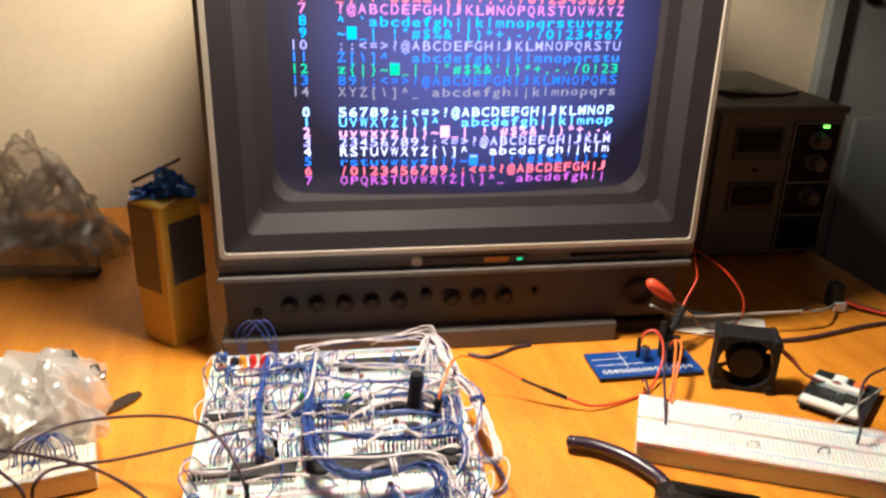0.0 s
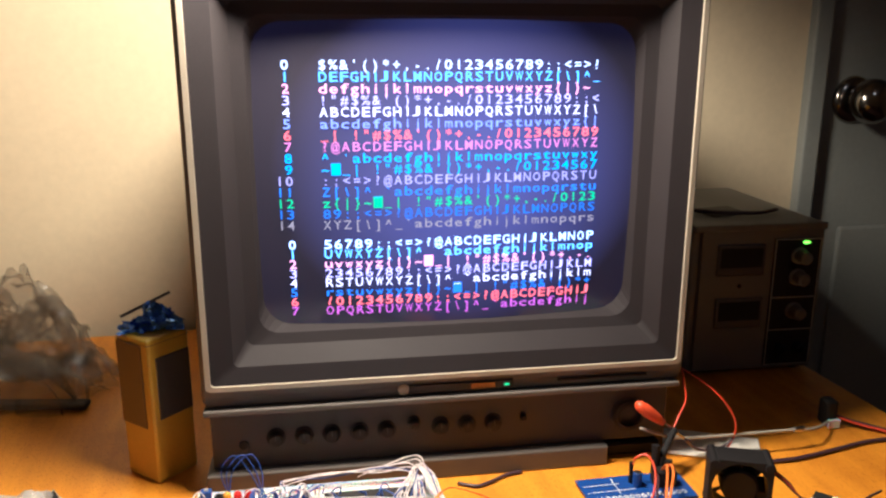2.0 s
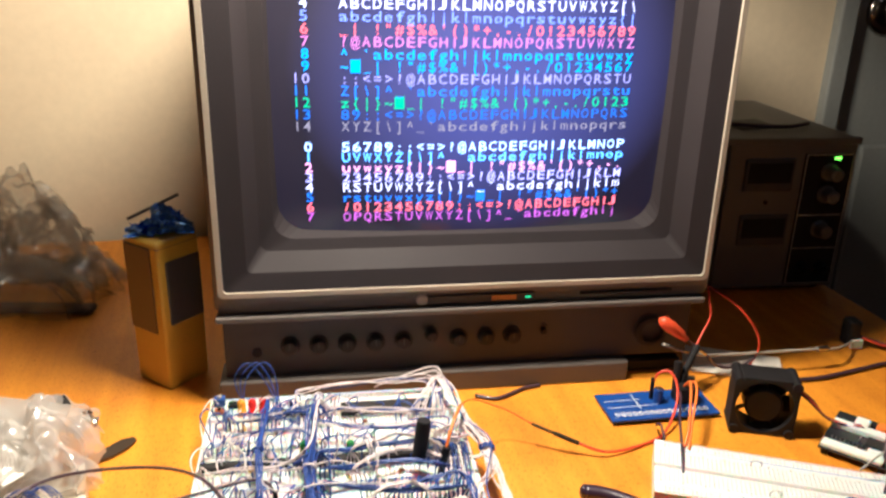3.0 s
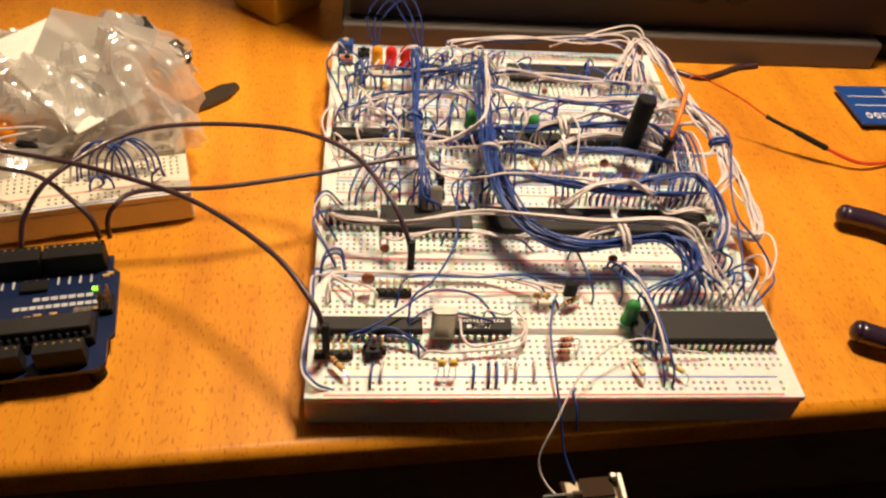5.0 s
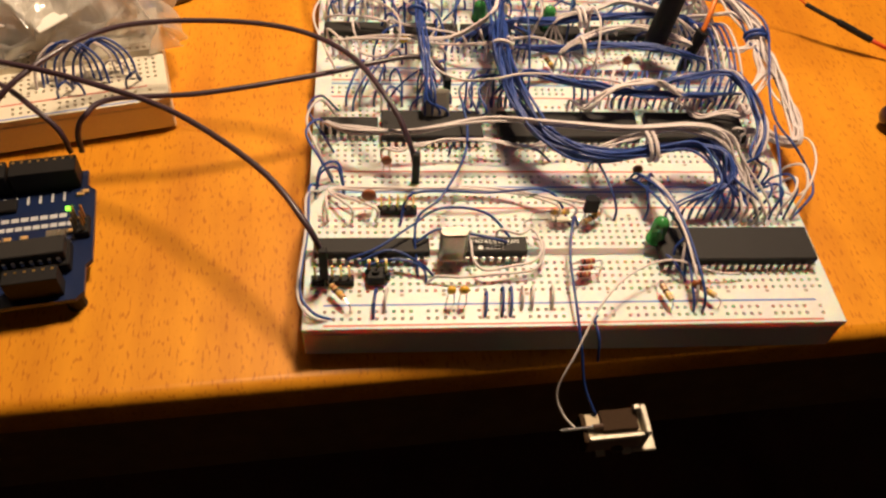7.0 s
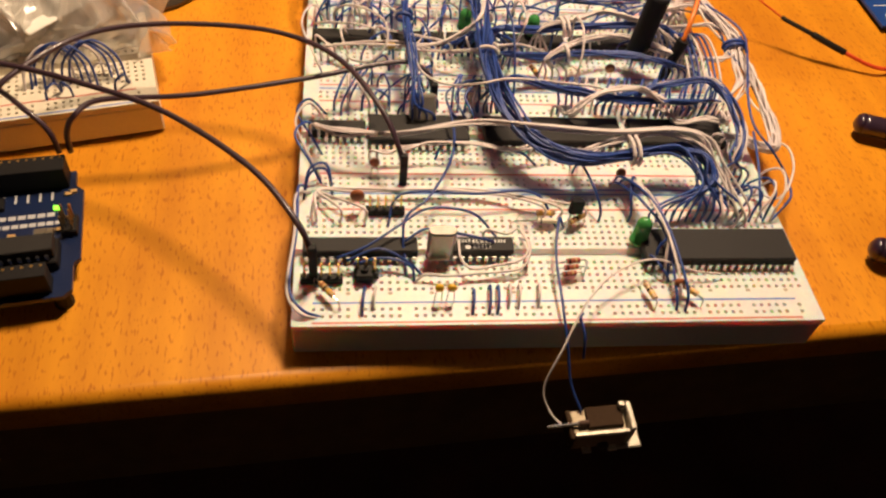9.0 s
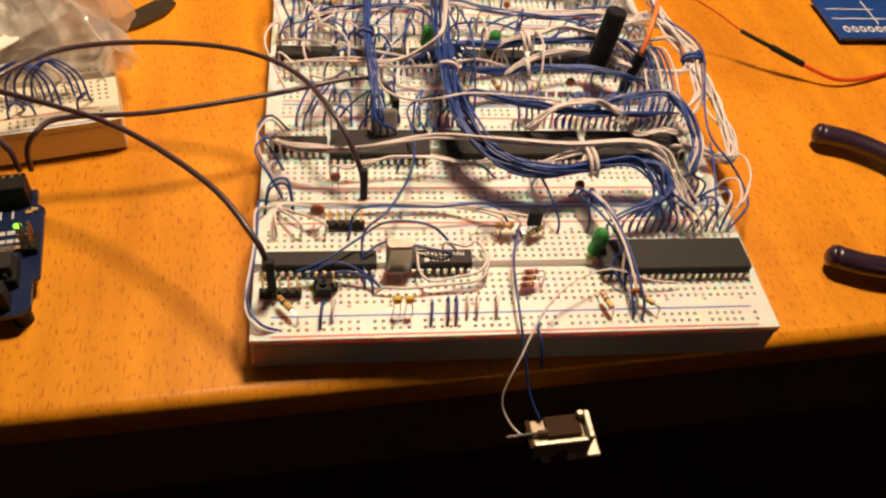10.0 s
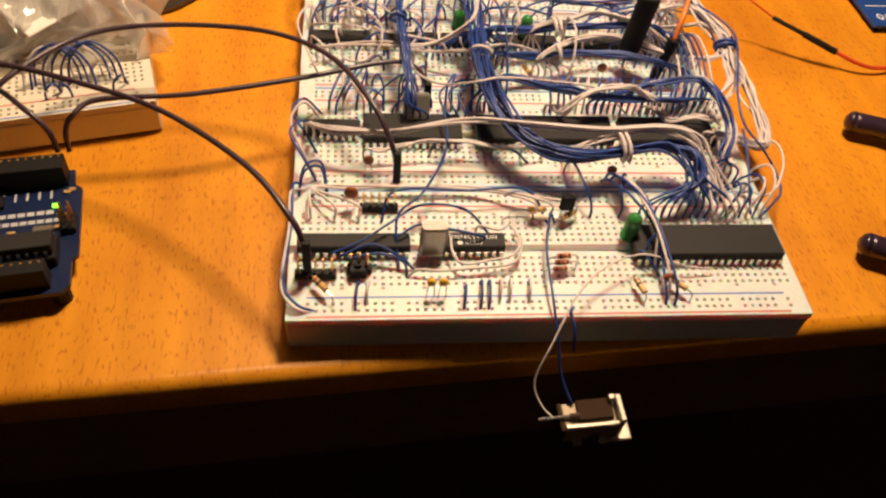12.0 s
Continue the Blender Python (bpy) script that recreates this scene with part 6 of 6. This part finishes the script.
def fan():
    t = thing("cooling_fan", "small square black cooling fan standing on its edge", "fan", pose(0.3480, 0.1615, 0.0, 0, 0, -20))
    s, d = 0.042, 0.020
    # frame with a round bore
    bm = bmesh.new()
    n = 40
    rings = []
    for y in (0.0, d):
        outer, inner = [], []
        for k in range(n):
            a = 2 * math.pi * k / n
            c, sn = math.cos(a), math.sin(a)
            q = s / 2 / max(abs(c), abs(sn))
            q = min(q, s / 2 * 1.30)
            outer.append(bm.verts.new((s / 2 + q * c, y, s / 2 + q * sn)))
            inner.append(bm.verts.new((s / 2 + 0.0188 * c, y, s / 2 + 0.0188 * sn)))
        rings.append((outer, inner))
    (o0, i0), (o1, i1) = rings
    for k in range(n):
        j = (k + 1) % n
        bm.faces.new((o0[k], o0[j], i0[j], i0[k]))
        bm.faces.new((o1[j], o1[k], i1[k], i1[j]))
        bm.faces.new((o0[j], o0[k], o1[k], o1[j]))
        bm.faces.new((i0[k], i0[j], i1[j], i1[k]))
    part("frame", bm, BLACK, t)
    hub = part("hub", lathe([(0.0125, 0), (0.0125, 0.013), (0.011, 0.0145)], 24, pose(s / 2, d - 0.003, s / 2, 90)), BLACK, t)
    for k in range(7):
        a = 2 * math.pi * k / 7
        b = box(0.010, 0.0178, -0.0005, 0.0005, -0.006, 0.006, 0.0002)
        bmesh.ops.transform(b, matrix=pose(s / 2, d / 2, s / 2, 90) @ pose(0, 0, 0, 0, 0, math.degrees(a)) @ pose(0, 0, 0, 40), verts=b.verts)
        part("blade", b, BLACK, hub)
    for k in range(3):
        a = radians(30 + 120 * k)
        part("strut", rod((s / 2 + 0.009 * math.cos(a), d - 0.002, s / 2 + 0.009 * math.sin(a)), (s / 2 + 0.0192 * math.cos(a), d - 0.002, s / 2 + 0.0192 * math.sin(a)), 0.001, 6), BLACK, t)
    for x in (0.003, s - 0.003):
        for z in (0.003, s - 0.003):
            part("screw_boss", rod((x, -0.002, z), (x, d + 0.002, z), 0.0034, 12), BLACK, t)


fan()
for dx, mt in ((0.0, WBLACK), (0.0016, WRED), (0.003, WBLACK)):
    wire("fan_lead", ((0.392 + dx, 0.164, 0.030), (0.402 + dx, 0.158, 0.022), (0.413, 0.150 + dx, 0.012), (0.424, 0.143 + dx, 0.010), (0.432, 0.138 + dx, 0.011)), 0.0008, mt, "thin twisted lead of the cooling fan", "lead", "fan leads")


def module():
    """A black circuit module with white connectors, lying aslant."""
    t = thing("circuit_module", "small black circuit module with white connectors", "circuit board", pose(0.4225, 0.0990, 0.0, 0, 0, 43))
    w, d, z = 0.056, 0.042, 0.0045
    part("board", box(0, w, 0, d, z, z + 0.0016, 0.0003), BOARDBLACK, t)
    for x in (0.004, w - 0.004):
        for y in (0.004, d - 0.004):
            part("standoff", rod((x, y, 0), (x, y, z), 0.0025, 10), BLACK, t)
    for x0, x1, y0, y1, h in ((0.0005, 0.0090, 0.0040, d - 0.001, 0.0046), (0.0300, 0.0370, 0.0080, d - 0.001, 0.0062), (0.0375, 0.0480, 0.0200, 0.0290, 0.0062), (0.0100, 0.0150, 0.0060, 0.0150, 0.0042)):
        c = part("connector", box(x0, x1, y0, y1, z + 0.0016, z + h, 0.0006), IVORY, t, "white connector")
        part("slot", box(x0 + 0.002, x1 - 0.002, y0 + 0.002, y1 - 0.002, z + h, z + h + 0.0002), PAPER, c)
    for k in range(9):
        part("solder_pad", box(0.0165, 0.0180, 0.0160 + 0.0026 * k, 0.0172 + 0.0026 * k, z + 0.0016, z + 0.0020), TIN, t)
    part("chip", box(0.020, 0.032, 0.006, 0.018, z + 0.0016, z + 0.0032, 0.0003), ICM, t)
    part("coil", lathe([(0.004, z + 0.0016), (0.0045, z + 0.003), (0.004, z + 0.006)], 16, pose(0.045, 0.012, 0)), WORANGE, t)
    for k in range(8):
        part("chip_part", box(0.014 + 0.003 * k, 0.0155 + 0.003 * k, 0.0215, 0.0225, z + 0.0016, z + 0.0024), TIN, t)


module()


def plug():
    t = thing("plug", "black moulded plug with a white end", "plug", pose(0.514, 0.268, 0.0))
    part("shell", box(-0.005, 0.006, -0.002, 0.012, 0.0005, 0.024, 0.003, 3), BLACK, t)
    part("end", box(-0.005, 0.006, -0.006, -0.003, 0.001, 0.009, 0.0006), IVORY, t, "white end")
    for dy, mt in ((0.0, WRED), (0.003, WBLACK), (0.006, WBLACK)):
        wire("cord", ((0.008, dy, 0.008), (0.022, dy - 0.010, 0.005), (0.050, dy - 0.030, 0.0025), (0.078, dy - 0.050, 0.002)), 0.0012, mt, parent=t)
    wire("power_cable", ((0.43, 0.218, 0.002), (0.455, 0.219, 0.002), (0.49, 0.227, 0.002), (0.53, 0.236, 0.002), (0.585, 0.238, 0.002)), 0.0018, WBLACK, "black cable lying on the table", "cable")


plug()


def probe():
    t = thing("test_clip", "red sleeved test clip with a bare metal jaw", "clip", Matrix.Identity(4))
    sleeve = lathe([(0.0022, 0), (0.0042, 0.003), (0.0048, 0.010), (0.0040, 0.020), (0.0026, 0.028)], 16, look((0.3185, 0.222, 0.0570), (0.345, 0.222, 0.0365)) @ pose(0, 0, 0, 180))
    part("sleeve", sleeve, mat("red_rubber", (0.66, 0.075, 0.02), 0.45, 0, 0.1, 300, 60, 0.05), t, "red rubber sleeve", True)
    part("jaw", rod((0.3385, 0.222, 0.0415), (0.3590, 0.2235, 0.0250), 0.0014, 8, 0.0009), TIN, t)
    part("stem", rod((0.3335, 0.2060, 0.0200), (0.3500, 0.2215, 0.0340), 0.0026, 10), BLACK, t, "black lower sleeve")
    part("stem_foot", rod((0.3300, 0.2030, 0.0040), (0.3340, 0.2065, 0.0205), 0.0036, 10), BLACK, t)
    part("ferrule", rod((0.459, 0.2360, 0.0175), (0.469, 0.2375, 0.0172), 0.0021, 10), TIN, t)
    wire("grey_lead", ((0.3225, 0.2215, 0.0370), (0.336, 0.2225, 0.0310), (0.352, 0.2280, 0.0240), (0.370, 0.2330, 0.0190), (0.407, 0.2345, 0.0182), (0.456, 0.2355, 0.0178), (0.480, 0.2400, 0.0150), (0.508, 0.262, 0.0080)), 0.0012, WGREY, "stiff grey lead resting across the clip", "lead")
    wire("test_lead", ((0.3500, 0.2240, 0.0320), (0.3560, 0.2290, 0.0400), (0.3635, 0.2340, 0.0510), (0.3640, 0.2400, 0.0620), (0.3660, 0.2520, 0.0700), (0.372, 0.29, 0.06)), 0.0008, WRED, "thin red lead hanging behind the clip", "lead")
    wire("test_lead", ((0.374, 0.290, 0.060), (0.382, 0.252, 0.060), (0.392, 0.238, 0.052), (0.404, 0.2345, 0.036), (0.4075, 0.234, 0.022), (0.403, 0.235, 0.008), (0.398, 0.236, 0.003)), 0.0008, WRED, "thin red lead hanging behind the clip", "lead")
    wire("test_lead", ((0.3600, 0.2240, 0.0240), (0.372, 0.2300, 0.0120), (0.384, 0.2320, 0.0080), (0.396, 0.2330, 0.0090), (0.406, 0.2340, 0.0150)), 0.0011, WBLACK, "black lead curling above the table", "lead")
    pk = thing("paper_packet", "white paper packet lying flat on the table", "packet", pose(0.396, 0.248, 0.0006, 0, 0, -24))
    part("sheet", box(-0.038, 0.038, -0.020, 0.022, 0, 0.0024, 0.001), PAPER, pk)
    part("flap", box(-0.030, 0.022, -0.010, 0.012, 0.0024, 0.0036, 0.0005), PAPER, pk)
    wire("cable_end", ((0.184, 0.2245, 0.0016), (0.197, 0.2185, 0.0016), (0.208, 0.2225, 0.0016), (0.222, 0.2305, 0.0016), (0.235, 0.2335, 0.0016)), 0.0014, WBLACK, "short black cable end on the table", "cable")


probe()


def pliers():
    t = thing("pliers", "long-nose pliers with dark dipped handles, lying open", "pliers", pose(0, 0, 0))
    pivot = Vector((0.2675, 0.0455, 0.0075))

    def handle(pts):
        line = spline(pts, 7)
        me = tube_mesh("handle", line, 0.0046, 12, 0.92)
        for v in me.vertices:
            v.co.z = 0.0064 + (v.co.z - 0.0064) * 0.92
        h = link_part("handle", me, GRIP, t, "dark dipped grip", True)
        part("grip_end", lathe([(0.0018, -0.003), (0.0037, -0.0018), (0.0046, 0.0)], 14, look(pts[0], pts[1]) @ pose(0, 0, 0, 180)), GRIP, h, smooth=True)
    handle(((0.2262, 0.1020, 0.0064), (0.2400, 0.0965, 0.0064), (0.2550, 0.0835, 0.0064), (0.2655, 0.0660, 0.0064), (0.2680, 0.0560, 0.0064)))
    handle(((0.2030, 0.0350, 0.0064), (0.2160, 0.0300, 0.0064), (0.2330, 0.0285, 0.0064), (0.2480, 0.0330, 0.0064), (0.2595, 0.0400, 0.0064)))
    part("joint", lathe([(0.0090, 0.002), (0.0096, 0.004), (0.0096, 0.009), (0.0085, 0.0105)], 20, pose(pivot.x, pivot.y, 0)), DARKSTEEL, t)
    part("rivet", lathe([(0.0036, 0.0105), (0.003, 0.0113)], 16, pose(pivot.x, pivot.y, 0)), STEEL, t)
    for a, b in (((0.2690, 0.0490), (0.3165, 0.0385)), ((0.2690, 0.0420), (0.3125, 0.0215))):
        bm = rod((a[0], a[1], 0.0065), (b[0], b[1], 0.0050), 0.0068, 8, 0.0022)
        part("jaw", bm, DARKSTEEL, t)
    part("shank", rod((0.2675, 0.058, 0.0064), (0.2685, 0.046, 0.0064), 0.004, 8), DARKSTEEL, t)
    part("shank", rod((0.2570, 0.0385, 0.0064), (0.2680, 0.0450, 0.0064), 0.004, 8), DARKSTEEL, t)


pliers()


def clip_lead():
    t = thing("clip_lead", "black spring hook on an orange lead clipped to the breadboard", "clip", Matrix.Identity(4))
    part("hook_body", rod((0.1421, 0.1175, 0.0150), (0.1455, 0.1185, 0.0325), 0.0019, 10, 0.0024), BLACK, t)
    part("hook", rod((0.1417, 0.1173, 0.0125), (0.1422, 0.1176, 0.0152), 0.0005, 6), TIN, t)
    wire("lead", ((0.1454, 0.1184, 0.0320), (0.1480, 0.1230, 0.0390), (0.1525, 0.1330, 0.0425), (0.1575, 0.1455, 0.0420), (0.1610, 0.1545, 0.0385)), 0.0010, WORANGE, "orange lead", parent=t)
    wire("thin_lead", ((0.1608, 0.1542, 0.0387), (0.1680, 0.1630, 0.0360), (0.1800, 0.1695, 0.0290), (0.1960, 0.1690, 0.0215), (0.2095, 0.1620, 0.0155)), 0.00040, WRED, "thin red lead", parent=t)


clip_lead()


def hanging_switch():
    """A small stamped metal switch that hangs by its two wires."""
    t = thing("switch_block", "small metal switch block hanging by wires below the table edge", "switch", pose(0.0938, -0.0235, -0.0070, 3, -2, 3))
    matt = mat("matt_brown_board", (0.05, 0.030, 0.019), 0.9, 0, 0.15, 900, 80, 0.1, spec=0.05)
    dull = mat("dull_zinc", (0.30, 0.24, 0.16), 0.5, 0.3, 0.2, 700, 60, 0.25)
    part("body", box(-0.0105, 0.0060, -0.0045, 0.0045, -0.0050, 0.0030, 0.0005, 2), dull, t)
    part("top_insulator", box(-0.0060, 0.0050, -0.0020, 0.0046, 0.0030, 0.0044, 0.0003), matt, t, "brown insulating strip")
    part("rail", box(-0.0105, 0.0078, -0.0044, -0.0030, 0.0030, 0.0042, 0.0003), CAN, t)
    part("flange", box(0.0010, 0.0118, -0.0056, 0.0046, -0.0060, -0.0050, 0.0004), CAN, t, "bent tin flange")
    part("bracket", box(0.0061, 0.0080, -0.0044, 0.0048, -0.0050, 0.0062, 0.0004), CAN, t)
    part("bracket_ear", box(0.0040, 0.0060, 0.0030, 0.0048, 0.0045, 0.0066, 0.0003), CAN, t)
    part("shaft", rod((-0.0185, -0.0005, 0.0040), (-0.0080, -0.0005, 0.0044), 0.00055, 10), TIN, t)
    part("plunger", rod((-0.0088, -0.0005, 0.0044), (-0.0058, -0.0005, 0.0045), 0.0009, 10), BROWNWIN, t)
    part("end_cap", box(-0.0118, -0.0104, -0.0046, 0.0046, -0.0040, 0.0034, 0.0003), matt, t)
    part("screw", lathe([(0.0018, 0), (0.0018, 0.001), (0.001, 0.0014)], 12, pose(-0.001, -0.0045, -0.003, 90)), DARKSTEEL, t)
    for x in (-0.006, 0.002):
        part("lug", box(x - 0.0014, x + 0.0014, -0.0064, -0.0045, -0.0046, -0.0038, 0.0002), TIN, t)


hanging_switch()
